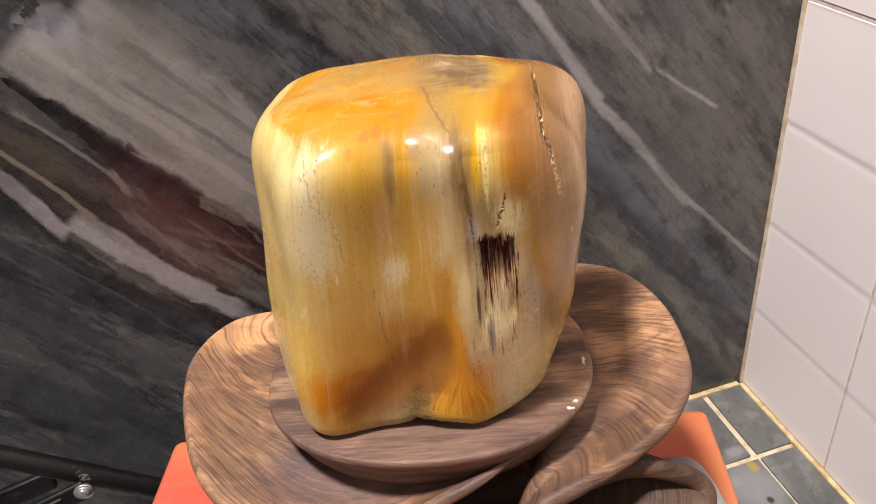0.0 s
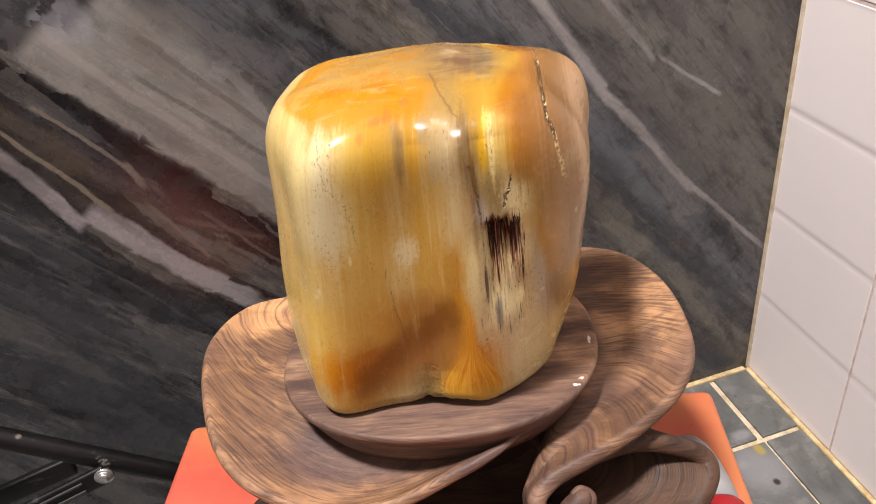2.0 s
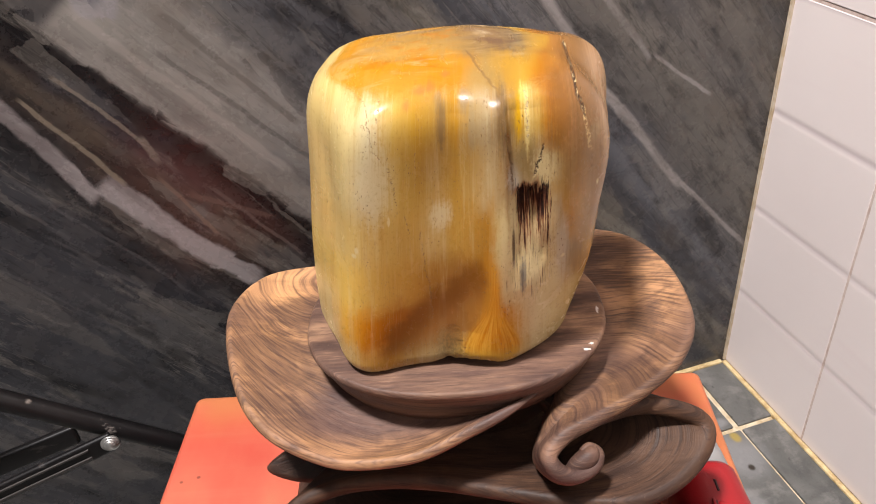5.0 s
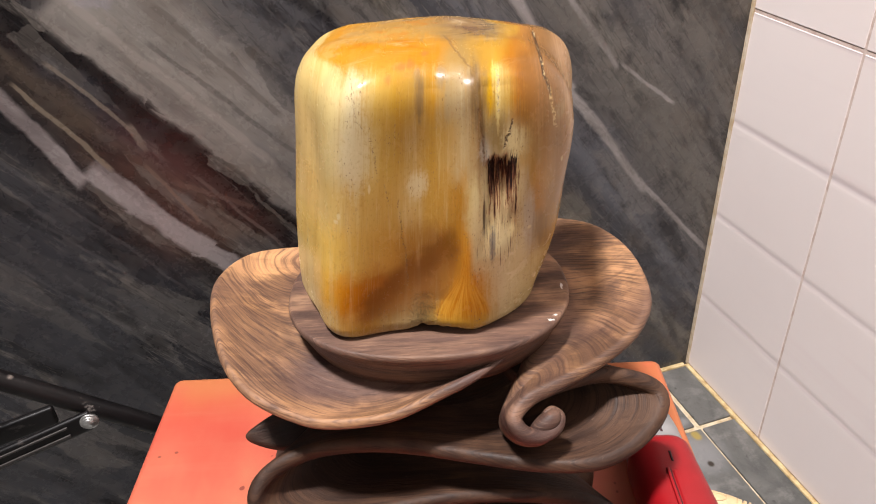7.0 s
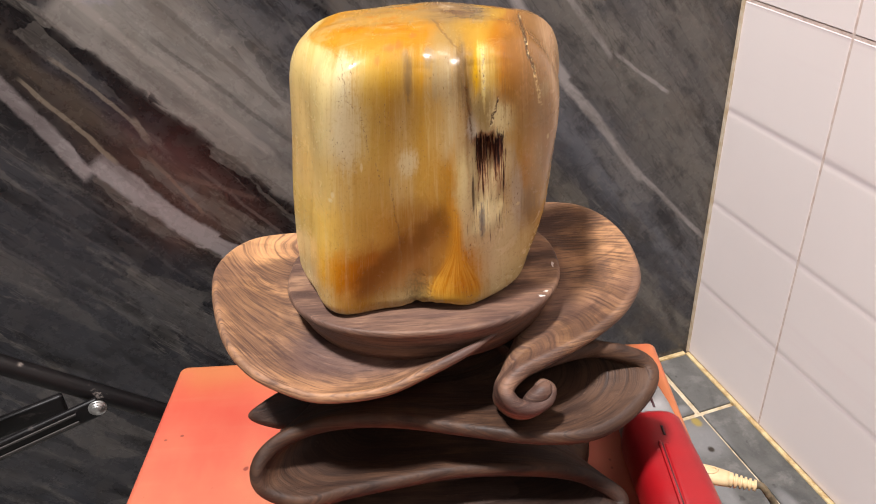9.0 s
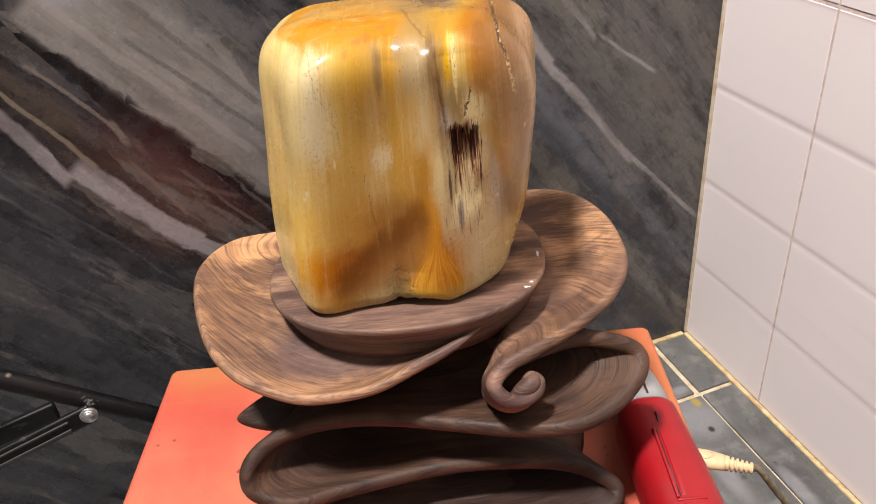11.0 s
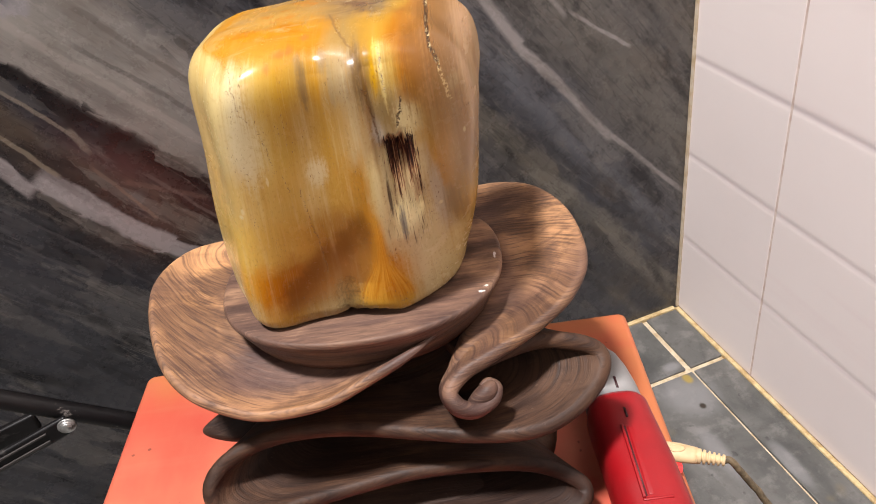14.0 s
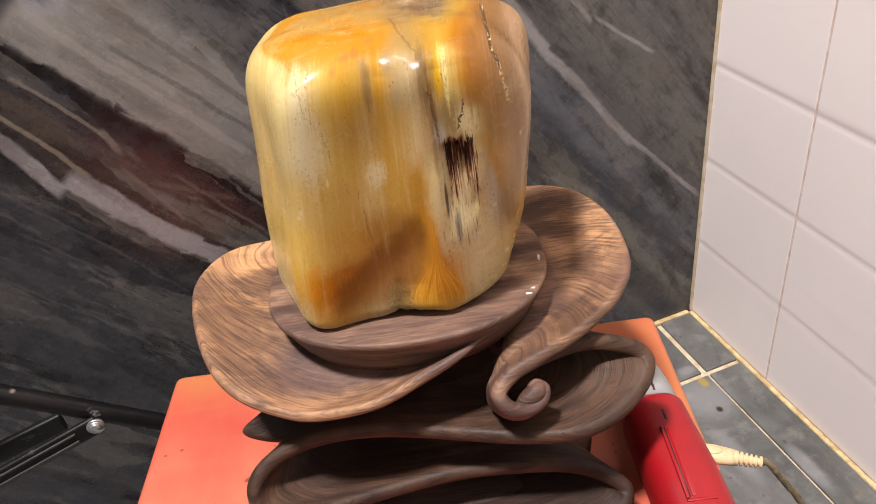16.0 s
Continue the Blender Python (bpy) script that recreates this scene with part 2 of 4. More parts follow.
def make_white_tile():
    m = Nodes("white_glazed_tile")
    n = m.noise(m.coord, 6.0, 3.0)
    c = m.mix(n, srgb(233, 219, 214), srgb(240, 229, 225))
    smear = m.noise(m.scaled(m.coord, (1, 3, 40)), 1.0, 3.0)
    c = m.mix(m.range(smear, 0.55, 0.75, 0.0, 0.22), c, srgb(222, 200, 200))
    # shade and grime along the embossed lines, put into the colour every tenth of a metre
    row = m.math("ABSOLUTE", m.math("SUBTRACT", m.math("FRACT", m.math("MULTIPLY", m.math("ADD", m.axis(m.coord, 2), 0.0515), 10.0)), 0.5))
    c = m.mix(m.math("MULTIPLY", m.range(row, 0.044, 0.002), m.range(smear, 0.3, 0.7, 0.22, 0.46)), c, srgb(184, 166, 170))
    m.bump(m.noise(m.coord, 40.0, 2.0), 0.05, 0.002)
    return m.finish(c, m.range(n, 0.3, 0.7, 0.3, 0.42), spec=0.4)


def make_grout(name, light, dark):
    m = Nodes(name)
    n = m.noise(m.coord, 90.0, 5.0, 0.7)
    c = m.mix(m.range(n, 0.35, 0.7), light, dark)
    m.bump(m.noise(m.coord, 500.0, 3.0), 0.4, 0.001)
    return m.finish(c, 0.85)


def make_slate():
    m = Nodes("grey_slate_floor_tile")
    p = m.coord
    big = m.noise(m.scaled(p, (14, 9, 5)), 1.0, 5.0, 0.6, 0.8)
    c = m.ramp(big, [(0.28, srgb(66, 66, 65)), (0.45, srgb(88, 87, 84)), (0.58, srgb(100, 98, 95)), (0.72, srgb(134, 132, 132))])
    small = m.noise(p, 130.0, 5.0, 0.7)
    c = m.mix(m.range(small, 0.5, 0.75, 0.0, 0.5), c, srgb(70, 66, 60))
    stain = m.noise(p, 22.0, 2.0, 0.5)
    c = m.mix(m.range(stain, 0.64, 0.76, 0.0, 0.55), c, srgb(120, 104, 72))
    spots = m.noise(p, 75.0, 2.0, 0.5)
    c = m.mix(m.range(spots, 0.68, 0.74, 0.0, 0.6), c, srgb(44, 42, 40))
    c = m.mix(m.range(m.noise(m.scaled(p, (40, 40, 40), shift=(3, 8, 1)), 1.0, 5.0, 0.65), 0.50, 0.68, 0.0, 0.45), c, srgb(132, 128, 124))
    for spot, size, much in (((-0.066, -0.118, 0.0), (0.022, 0.024, 0.01), 0.5), ((-0.058, -0.078, 0.0), (0.008, 0.005, 0.01), 0.55), ((-0.084, -0.190, 0.0), (0.008, 0.030, 0.01), 0.45), ((-0.036, -0.226, 0.0), (0.005, 0.020, 0.01), 0.45)):
        c = m.mix(m.math("MULTIPLY", m.blob(p, spot, size, m.math("MULTIPLY", m.math("SUBTRACT", big, 0.5), 3.0), 0.6), much), c, srgb(144, 142, 142))
    c = m.mix(m.blob(p, (-0.055, -0.099, 0.0), (0.0045, 0.006, 0.01), m.math("SUBTRACT", small, 0.5)), c, srgb(150, 130, 70))
    c = m.mix(m.blob(p, (-0.063, -0.1353, 0.0), (0.0032, 0.0036, 0.01), m.math("SUBTRACT", small, 0.5)), c, srgb(48, 40, 32))
    m.bump(m.math("ADD", big, m.math("MULTIPLY", small, 0.3)), 0.25, 0.003)
    return m.finish(c, m.range(small, 0.3, 0.7, 0.3, 0.5))


def make_plaster(name, colour):
    m = Nodes(name)
    n = m.noise(m.coord, 3.0, 4.0)
    c = m.mix(m.range(n, 0.3, 0.7), colour, tuple(v * 0.86 for v in colour))
    m.bump(m.noise(m.coord, 200.0, 3.0), 0.2, 0.001)
    return m.finish(c, 0.8)


def make_wood(name, pith=(0.0, 0.05, 0.10), gold=(), lift=1.0, flecks=(), tint=(0.61, 0.615, 0.63), ring=190.0, even=0.15):
    """Rosewood whose growth rings lie round a pith line along x."""
    m = Nodes(name)
    p = m.coord
    low = m.noise(m.scaled(p, (9, 14, 14)), 1.0, 3.0, 0.5)
    mid = m.noise(m.scaled(p, (30, 70, 70)), 1.0, 4.0, 0.6)
    off = m.vmath("MULTIPLY", m.vmath("SUBTRACT", p, pith), (0.12, 1.0, 1.0))
    r = m.vmath("LENGTH", off, (0, 0, 0))
    r = m.math("ADD", r, m.math("ADD", m.math("MULTIPLY", low, 0.0040), m.math("MULTIPLY", mid, 0.0009)))
    x = m.axis(p, 0)
    rings = m.noise(m.join(m.math("MULTIPLY", r, ring), m.math("MULTIPLY", x, 15.0), m.math("MULTIPLY", m.axis(p, 1), 9.0)), 1.0, 6.0, 0.53)
    broad = m.noise(m.join(m.math("MULTIPLY", r, 70.0), m.math("MULTIPLY", x, 5.0), 3.0), 1.0, 3.0, 0.6)
    fibre = m.noise(m.join(m.math("MULTIPLY", r, 1500.0), m.math("MULTIPLY", x, 50.0), 7.0), 1.0, 3.0, 0.65)
    c = m.ramp(rings, [(0.35, srgb(42, 29, 26)), (0.43, srgb(74, 52, 43)), (0.50, srgb(112, 82, 65)), (0.56, srgb(132, 98, 77)), (0.67, srgb(82, 58, 48))])
    c = m.mix(even, c, srgb(98, 72, 60))
    c = m.mix(m.range(broad, 0.40, 0.66, 0.0, 0.35), c, srgb(60, 41, 37))
    c = m.mix(m.range(low, 0.48, 0.60, 0.0, 0.6), c, srgb(66, 47, 43))
    for spot, size, much in gold:
        zone = m.blob(p, spot, size, m.math("MULTIPLY", m.math("SUBTRACT", low, 0.5), 2.4), 0.7)
        line = m.range(m.math("ADD", m.math("MULTIPLY", rings, 0.25), m.math("ADD", m.math("MULTIPLY", broad, 0.3), m.math("MULTIPLY", mid, 0.45))), 0.36, 0.60, 0.84, 1.0)
        c = m.mix(m.math("MULTIPLY", m.math("MULTIPLY", zone, line), much), c, m.mix(m.range(fibre, 0.4, 0.6), srgb(182, 132, 86), srgb(140, 100, 68)))
    c = m.mix(m.range(m.noise(m.scaled(p, (15, 34, 34)), 1.0, 6.0, 0.62, 0.6), 0.45, 0.62, 0.0, 0.66), c, srgb(58, 40, 34))
    sheen = m.noise(m.scaled(p, (70, 18, 18)), 1.0, 3.0, 0.5)
    c = m.mix(m.range(sheen, 0.45, 0.65, 0.0, 0.28), c, srgb(78, 56, 48))
    c = m.mix(m.range(fibre, 0.51, 0.66, 0.0, 0.46), c, srgb(46, 32, 28))
    c = m.mix(m.range(fibre, 0.45, 0.30, 0.0, 0.16), c, srgb(150, 114, 92))
    # lift scales the wood to its part's light: low in hollows, high on top
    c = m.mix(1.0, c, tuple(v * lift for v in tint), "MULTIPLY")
    worn = m.math("MULTIPLY", m.range(m.tree.nodes.new("ShaderNodeNewGeometry").outputs["Pointiness"], 0.515, 0.60), m.range(mid, 0.35, 0.65, 0.2, 0.6))
    c = m.mix(worn, c, srgb(132, 102, 85))
    dust = m.noise(p, 520.0, 2.0)
    c = m.mix(m.range(dust, 0.64, 0.82, 0.0, 0.14), c, srgb(150, 128, 112))
    for spot, size in flecks:
        c = m.mix(m.math("MULTIPLY", m.blob(p, spot, size, m.math("SUBTRACT", m.math("MULTIPLY", dust, 3.0), 1.5), 0.3), 0.75), c, srgb(222, 214, 208))
    m.bump(m.math("ADD", m.math("MULTIPLY", fibre, -0.5), m.math("ADD", m.math("MULTIPLY", mid, 1.2), m.math("MULTIPLY", rings, -0.8))), 0.48, 0.0013)
    return m.finish(c, m.range(rings, 0.3, 0.7, 0.46, 0.64), spec=0.24)


SPECKS = ((-0.1766, 0.0113, 0.2195), (-0.1664, 0.0145, 0.2195))


def make_red_paint():
    m = Nodes("worn_red_stool_paint")
    p = m.coord
    big = m.noise(m.scaled(p, (9, 5, 5)), 1.0, 5.0, 0.6)
    c = m.ramp(big, [(0.34, srgb(178, 68, 54)), (0.5, srgb(184, 88, 67)), (0.64, srgb(180, 106, 76))])
    grain = m.noise(m.scaled(p, (8, 90, 20)), 1.0, 4.0, 0.6)
    c = m.mix(m.range(grain, 0.5, 0.75, 0.0, 0.4), c, srgb(180, 104, 80))
    edge = m.noise(p, 26.0, 4.0)
    rim = m.math("MAXIMUM", m.range(m.axis(p, 1), 0.035, 0.085), m.range(m.axis(p, 0), 0.125, 0.165))
    c = m.mix(m.math("MULTIPLY", rim, m.range(edge, 0.25, 0.6, 0.35, 1.0)), c, srgb(176, 104, 64))
    dots = m.noise(p, 150.0, 0.0)
    c = m.mix(m.range(dots, 0.80, 0.84, 0.0, 0.8), c, srgb(110, 40, 32))
    for spot in SPECKS:
        c = m.mix(m.math("MULTIPLY", m.blob(p, spot, (0.0011, 0.0009, 0.004), m.math("SUBTRACT", edge, 0.5), 0.3), 0.7), c, srgb(96, 44, 34))
    m.bump(grain, 0.12, 0.001)
    return m.finish(c, m.range(big, 0.3, 0.7, 0.38, 0.52))


def make_plastic(name, colour, rough, vary=0.12, metal=0.0, scale=60.0):
    m = Nodes(name)
    n = m.noise(m.coord, scale, 4.0)
    c = m.mix(m.range(n, 0.3, 0.7), colour, tuple(v * (1 - vary) for v in colour))
    m.bump(m.noise(m.coord, 900.0, 2.0), 0.08, 0.0005)
    return m.finish(c, m.range(n, 0.3, 0.7, rough, rough + 0.1), metal)


def make_chipped_black():
    m = Nodes("chipped_black_paint")
    n = m.noise(m.coord, 70.0, 2.0, 0.5)
    c = m.mix(m.range(m.noise(m.coord, 12.0), 0.3, 0.7), srgb(13, 11, 12), srgb(22, 19, 19))
    scuff = m.noise(m.scaled(m.coord, (40, 90, 90)), 1.0, 6.0, 0.7)
    c = m.mix(m.range(n, 0.750, 0.765), c, srgb(190, 172, 156))
    c = m.mix(m.math("MULTIPLY", m.range(scuff, 0.60, 0.68), m.range(m.axis(m.coord, 0), -0.60, -0.57, 0.12, 0.7)), c, srgb(150, 140, 134))
    for spot, size in (((-0.6165, -0.0935, 0.2617), (0.0035, 0.006, 0.0042)), ((-0.5775, -0.0935, 0.2280), (0.0060, 0.008, 0.0018)), ((-0.5600, -0.0935, 0.2160), (0.0050, 0.008, 0.0014)), ((-0.5525, -0.0935, 0.2075), (0.0022, 0.006, 0.0016))):
        c = m.mix(m.math("MULTIPLY", m.blob(m.coord, spot, size, m.math("SUBTRACT", scuff, 0.5), 0.25), 0.85), c, srgb(196, 180, 168))
    m.bump(n, 0.15, 0.0008)
    return m.finish(c, m.range(scuff, 0.3, 0.7, 0.34, 0.50), spec=0.3)


STONE_TINT = (0.775, 0.79, 0.745)


def make_stone():
    m = Nodes("polished_petrified_wood")
    p = m.coord
    x, y, z = m.axis(p, 0), m.axis(p, 1), m.axis(p, 2)
    # s crosses the grain and narrows with the block towards its top; h climbs the side and goes on over the top; both in millimetres
    shrink = m.math("ADD", 1.0, m.math("MULTIPLY", m.math("SUBTRACT", 0.1335, z), 2.0))
    s = m.math("ADD", 39.5, m.math("DIVIDE", m.math("SUBTRACT", m.math("MULTIPLY", x, 1000.0), 39.5), shrink))
    over = m.math("MULTIPLY", m.math("MULTIPLY", m.math("MAXIMUM", m.math("ADD", y, 0.045), 0.0), 550.0), m.range(z, 0.1265, 0.1315))
    h = m.math("ADD", m.math("MULTIPLY", z, 1000.0), over)
    sh = m.join(s, h)

    def web(across, along, detail=5.0, rough=0.65, seed=0.0, warp=0.0):
        return m.noise(m.scaled(sh, (across, along, 1), shift=(seed, seed * 0.7, seed * 0.3)), 1.0, detail, rough, warp)

    def around(v, size):
        return m.math("MULTIPLY", m.math("SUBTRACT", v, 0.5), size)

    thread, fibre, strand = web(2.6, 0.045, 4.0, 0.65, 3.1), web(1.1, 0.03, 5.0, 0.68, 7.7), web(0.42, 0.018, 5.0, 0.62, 1.3)
    cloud, grain = web(0.16, 0.09, 6.0, 0.64, 5.2, 0.4), web(0.9, 0.5, 5.0, 0.66, 9.4)
    rag = m.math("ADD", around(fibre, 4.0), m.math("ADD", around(strand, 6.5), around(cloud, 19.0)))
    ss = m.math("ADD", s, m.math("ADD", around(cloud, 4.5), m.math("ADD", around(web(0.3, 0.06, 5.0, 0.66, 2.2), 5.0), around(grain, 1.4))))
    hh = m.math("ADD", h, rag)

    def belt(*stops):
        """Colours across the grain, from the left flank to the right."""
        lo, hi = -45.0, 75.0
        return m.ramp(m.range(ss, lo, hi, smooth=False), [((q - lo) / (hi - lo), srgb(*k)) for q, k in stops])

    belts = [
        (-1, belt((-30, (226, 198, 150)), (-10, (214, 180, 130)), (6, (196, 166, 122)), (20, (200, 172, 126)), (34, (204, 176, 130)), (46, (206, 180, 136)), (60, (196, 166, 112)))),
        (7, belt((-34, (232, 202, 146)), (-18, (222, 172, 84)), (-10, (198, 138, 52)), (-4, (190, 146, 90)), (4, (186, 154, 108)), (10, (168, 138, 92)), (16, (190, 146, 66)), (22, (214, 158, 54)), (33, (212, 158, 62)), (39, (212, 186, 140)), (50, (206, 180, 130)), (60, (186, 148, 80)))),
        (25, belt((-36, (238, 204, 138)), (-26, (230, 168, 54)), (-19, (212, 134, 12)), (-13, (184, 112, 12)), (-8, (170, 106, 26)), (-1, (166, 112, 48)), (4, (178, 126, 66)), (11, (168, 118, 60)), (17, (178, 124, 48)), (22, (216, 148, 36)), (30, (208, 134, 20)), (35, (212, 152, 54)), (39, (226, 200, 152)), (46, (222, 196, 144)), (54, (210, 180, 124)), (62, (174, 134, 66)))),
        (52, belt((-37, (230, 188, 108)), (-26, (230, 184, 92)), (-12, (212, 168, 82)), (-1, (202, 152, 66)), (5, (180, 130, 56)), (10, (172, 122, 54)), (16, (170, 120, 56)), (21, (180, 122, 36)), (26, (210, 150, 50)), (30, (226, 198, 144)), (39, (232, 208, 158)), (46, (226, 196, 138)), (51, (200, 178, 146)), (56, (166, 130, 76)), (61, (194, 146, 70)))),
        (72, belt((-36, (226, 184, 116)), (-24, (224, 186, 114)), (-12, (214, 174, 94)), (-2, (202, 158, 78)), (5, (204, 168, 106)), (12, (194, 148, 68)), (19, (186, 136, 58)), (25, (180, 124, 42)), (27.5, (216, 186, 126)), (33, (222, 198, 148)), (45, (218, 190, 140)), (50, (198, 170, 130)), (54, (194, 138, 68)), (60, (204, 160, 106)), (66, (206, 164, 122)))),
        (99, belt((-36, (232, 194, 128)), (-28, (230, 198, 134)), (-20, (226, 202, 154)), (-12, (216, 188, 128)), (-6, (206, 168, 88)), (0, (192, 148, 66)), (7, (198, 158, 92)), (13, (188, 142, 60)), (21, (194, 154, 92)), (26, (196, 166, 120)), (31, (176, 142, 96)), (36, (158, 132, 96)), (42, (178, 150, 108)), (50, (208, 168, 104)), (57, (200, 148, 88)), (64, (200, 156, 112)))),
        (122, belt((-36, (221, 188, 122)), (-24, (219, 193, 137)), (-17, (212, 191, 151)), (-9, (205, 166, 85)), (-1, (195, 147, 49)), (7, (182, 138, 63)), (13, (192, 138, 43)), (18, (175, 144, 97)), (24, (175, 149, 112)), (29, (140, 110, 74)), (33, (149, 114, 61)), (36, (192, 144, 34)), (39, (208, 175, 104)), (43, (190, 144, 63)), (46, (182, 110, 16)), (50, (184, 120, 47)), (56, (192, 136, 92)), (64, (199, 156, 119)))),
        (141, belt((-36, (192, 137, 46)), (-24, (192, 131, 35)), (-12, (189, 134, 46)), (-4, (186, 129, 43)), (6, (184, 123, 29)), (14, (181, 122, 33)), (19, (165, 128, 72)), (26, (155, 123, 72)), (32, (168, 125, 50)), (38, (184, 138, 50)), (44, (170, 106, 22)), (50, (166, 109, 47)), (60, (170, 123, 76)))),
        (149, belt((-36, (192, 131, 36)), (-20, (192, 129, 27)), (0, (189, 125, 22)), (10, (190, 129, 30)), (17, (179, 125, 47)), (24, (160, 126, 72)), (32, (176, 131, 51)), (40, (181, 135, 48)), (47, (166, 106, 35)), (60, (171, 126, 74)))),
        (158, belt((-30, (186, 134, 55)), (-10, (181, 137, 67)), (6, (173, 131, 66)), (18, (154, 120, 71)), (30, (138, 108, 73)), (38, (134, 111, 79)), (44, (178, 135, 57)), (54, (189, 138, 46)), (64, (181, 137, 68)))),
        (172, belt((-30, (182, 132, 57)), (0, (171, 128, 62)), (20, (138, 106, 68)), (38, (112, 85, 57)), (48, (168, 129, 62)), (62, (181, 137, 62)))),
    ]
    c = belts[0][1]
    for (h0, _), (h1, k) in zip(belts, belts[1:]):
        wide = min((h1 - h0) * 0.5, 7.0)
        mid = (h0 + h1) / 2
        c = m.mix(m.range(hh, mid - wide, mid + wide), c, k)

    def spot(base, ps, ph, rs, rh, colour, much=1.0, soft=0.4, ragged=1.0):
        d = m.join(m.math("DIVIDE", m.math("SUBTRACT", s, ps), rs), m.math("DIVIDE", m.math("SUBTRACT", h, ph), rh))
        r = m.math("ADD", m.vmath("LENGTH", d, (0, 0, 0)), m.math("MULTIPLY", m.math("ADD", around(fibre, 2.0), around(grain, 1.3)), ragged))
        return m.mix(m.math("MULTIPLY", m.range(r, 1 + soft, 1 - soft), much), base, srgb(*colour))

    # streaks with the grain
    side = m.range(h, 138, 130, 0.12, 1.0)

    def streak(base, v, a, b, much, colour):
        return m.mix(m.math("MULTIPLY", m.range(v, a, b, 0.0, much), side), base, srgb(*colour))

    c = streak(c, strand, 0.52, 0.68, 0.26, (186, 134, 52))
    c = streak(c, strand, 0.47, 0.33, 0.16, (240, 222, 176))
    c = streak(c, fibre, 0.54, 0.70, 0.20, (172, 122, 48))
    c = streak(c, thread, 0.54, 0.72, 0.14, (236, 214, 164))
    c = streak(c, web(1.6, 0.02, 4.0, 0.6, 4.6), 0.58, 0.70, 0.22, (170, 126, 58))
    # patches
    for ps, ph, rs, rh, colour, much in ((7.6, 81, 3.6, 6, (222, 200, 160), 0.7), (-16, 100, 5, 16, (230, 214, 178), 0.5), (8.2, 119, 1.5, 9, (132, 104, 70), 0.75), (7.2, 129, 1.2, 4, (150, 122, 84), 0.5), (16.6, 128, 1.6, 5, (150, 128, 100), 0.6), (19.2, 117, 1.3, 8, (164, 140, 104), 0.55),
                                        (33.4, 97, 2.2, 5.5, (196, 184, 172), 0.7), (37.5, 104, 4.5, 8, (146, 118, 66), 0.6), (29.6, 124, 1.5, 13, (116, 88, 56), 0.75), (46, 101, 4.4, 7.5, (226, 202, 150), 0.95), (35.3, 120, 1.0, 8, (214, 160, 24), 0.8), (38.2, 120, 0.9, 11, (238, 210, 140), 0.75), (36.8, 128, 0.8, 7, (232, 196, 110), 0.6),
                                        (47.5, 110, 3.5, 4, (150, 96, 40), 0.6), (55, 106, 5, 5, (172, 118, 74), 0.55), (51, 62, 2.0, 13, (202, 184, 160), 0.7), (55.5, 52, 2.6, 9, (138, 104, 60), 0.65), (59, 44, 3, 6, (146, 110, 54), 0.6), (52, 84, 1.2, 8, (204, 148, 52), 0.6), 
                                        (24, 52, 2.0, 12, (196, 128, 30), 0.5), (63.4, 107, 2.2, 3, (232, 206, 160), 0.7), (25.5, 80, 1.6, 12, (188, 132, 44), 0.5), (30, 60, 1.8, 18, (232, 208, 156), 0.6)):
        c = spot(c, ps, ph, rs, rh, colour, much, 0.55)
    c = spot(c, 40, 40, 7.5, 22, (226, 204, 160), 0.6, 0.6, 0.8)
    # tawny lobe
    for ps, ph, rs, rh, colour, much in ((51.5, 120, 6.5, 18, (122, 76, 26), 0.8), (61, 121, 6.5, 20, (128, 88, 44), 0.8), (57, 97, 8, 12, (152, 112, 58), 0.6), (64, 80, 5, 24, (146, 112, 78), 0.6), (58, 58, 5, 18, (150, 116, 76), 0.45)):
        c = spot(c, ps, ph, rs, rh, colour, much, 0.75, 0.7)
    # brown arch over the foot, darkest along its upper edge
    under = m.math("ADD", m.math("SUBTRACT", m.math("ADD", 24.0, m.math("MULTIPLY", m.math("ADD", s, 14.0), 1.02)), h), m.math("ADD", around(cloud, 16.0), m.math("ADD", around(strand, 7.0), around(fibre, 3.0))))
    span = m.math("MULTIPLY", m.range(ss, -17, -9), m.range(ss, 26, 20))
    c = m.mix(m.math("MULTIPLY", m.math("MULTIPLY", m.range(under, 4, 14), span), m.range(h, 6, 16, 0.0, 0.6)), c, srgb(158, 108, 56))
    c = m.mix(m.math("MULTIPLY", m.math("MULTIPLY", m.math("MULTIPLY", m.range(under, -5, 5), m.range(under, 24, 7)), span), 0.72), c, srgb(122, 74, 18))
    # fan of orange threads that spreads towards the foot
    low = m.range(h, 52, 10)
    mid = m.math("SUBTRACT", 27.0, m.math("MULTIPLY", low, 1.5))
    wide = m.math("ADD", 1.6, m.math("MULTIPLY", m.math("MULTIPLY", low, low), 8.5))
    gap = m.math("SUBTRACT", m.math("ABSOLUTE", m.math("SUBTRACT", s, mid)), wide)
    fan = m.math("MULTIPLY", m.range(m.math("ADD", gap, around(fibre, 4.0)), 1.8, -1.8), m.math("MULTIPLY", m.range(h, 64, 46), m.range(h, 6, 14)))
    ray = m.math("DIVIDE", m.math("SUBTRACT", s, mid), wide)
    rays = m.noise(m.join(m.math("MULTIPLY", ray, 7.0), m.math("MULTIPLY", h, 0.03)), 1.0, 4.0, 0.65)
    c = m.mix(m.math("MULTIPLY", fan, 0.9), c, m.mix(m.range(rays, 0.36, 0.66), srgb(206, 128, 14), srgb(234, 172, 64)))
    # honey clouds on the top
    top = m.range(h, 133, 140)
    honey = m.noise(m.scaled(p, (46, 90, 90)), 1.0, 7.0, 0.66, 0.8)
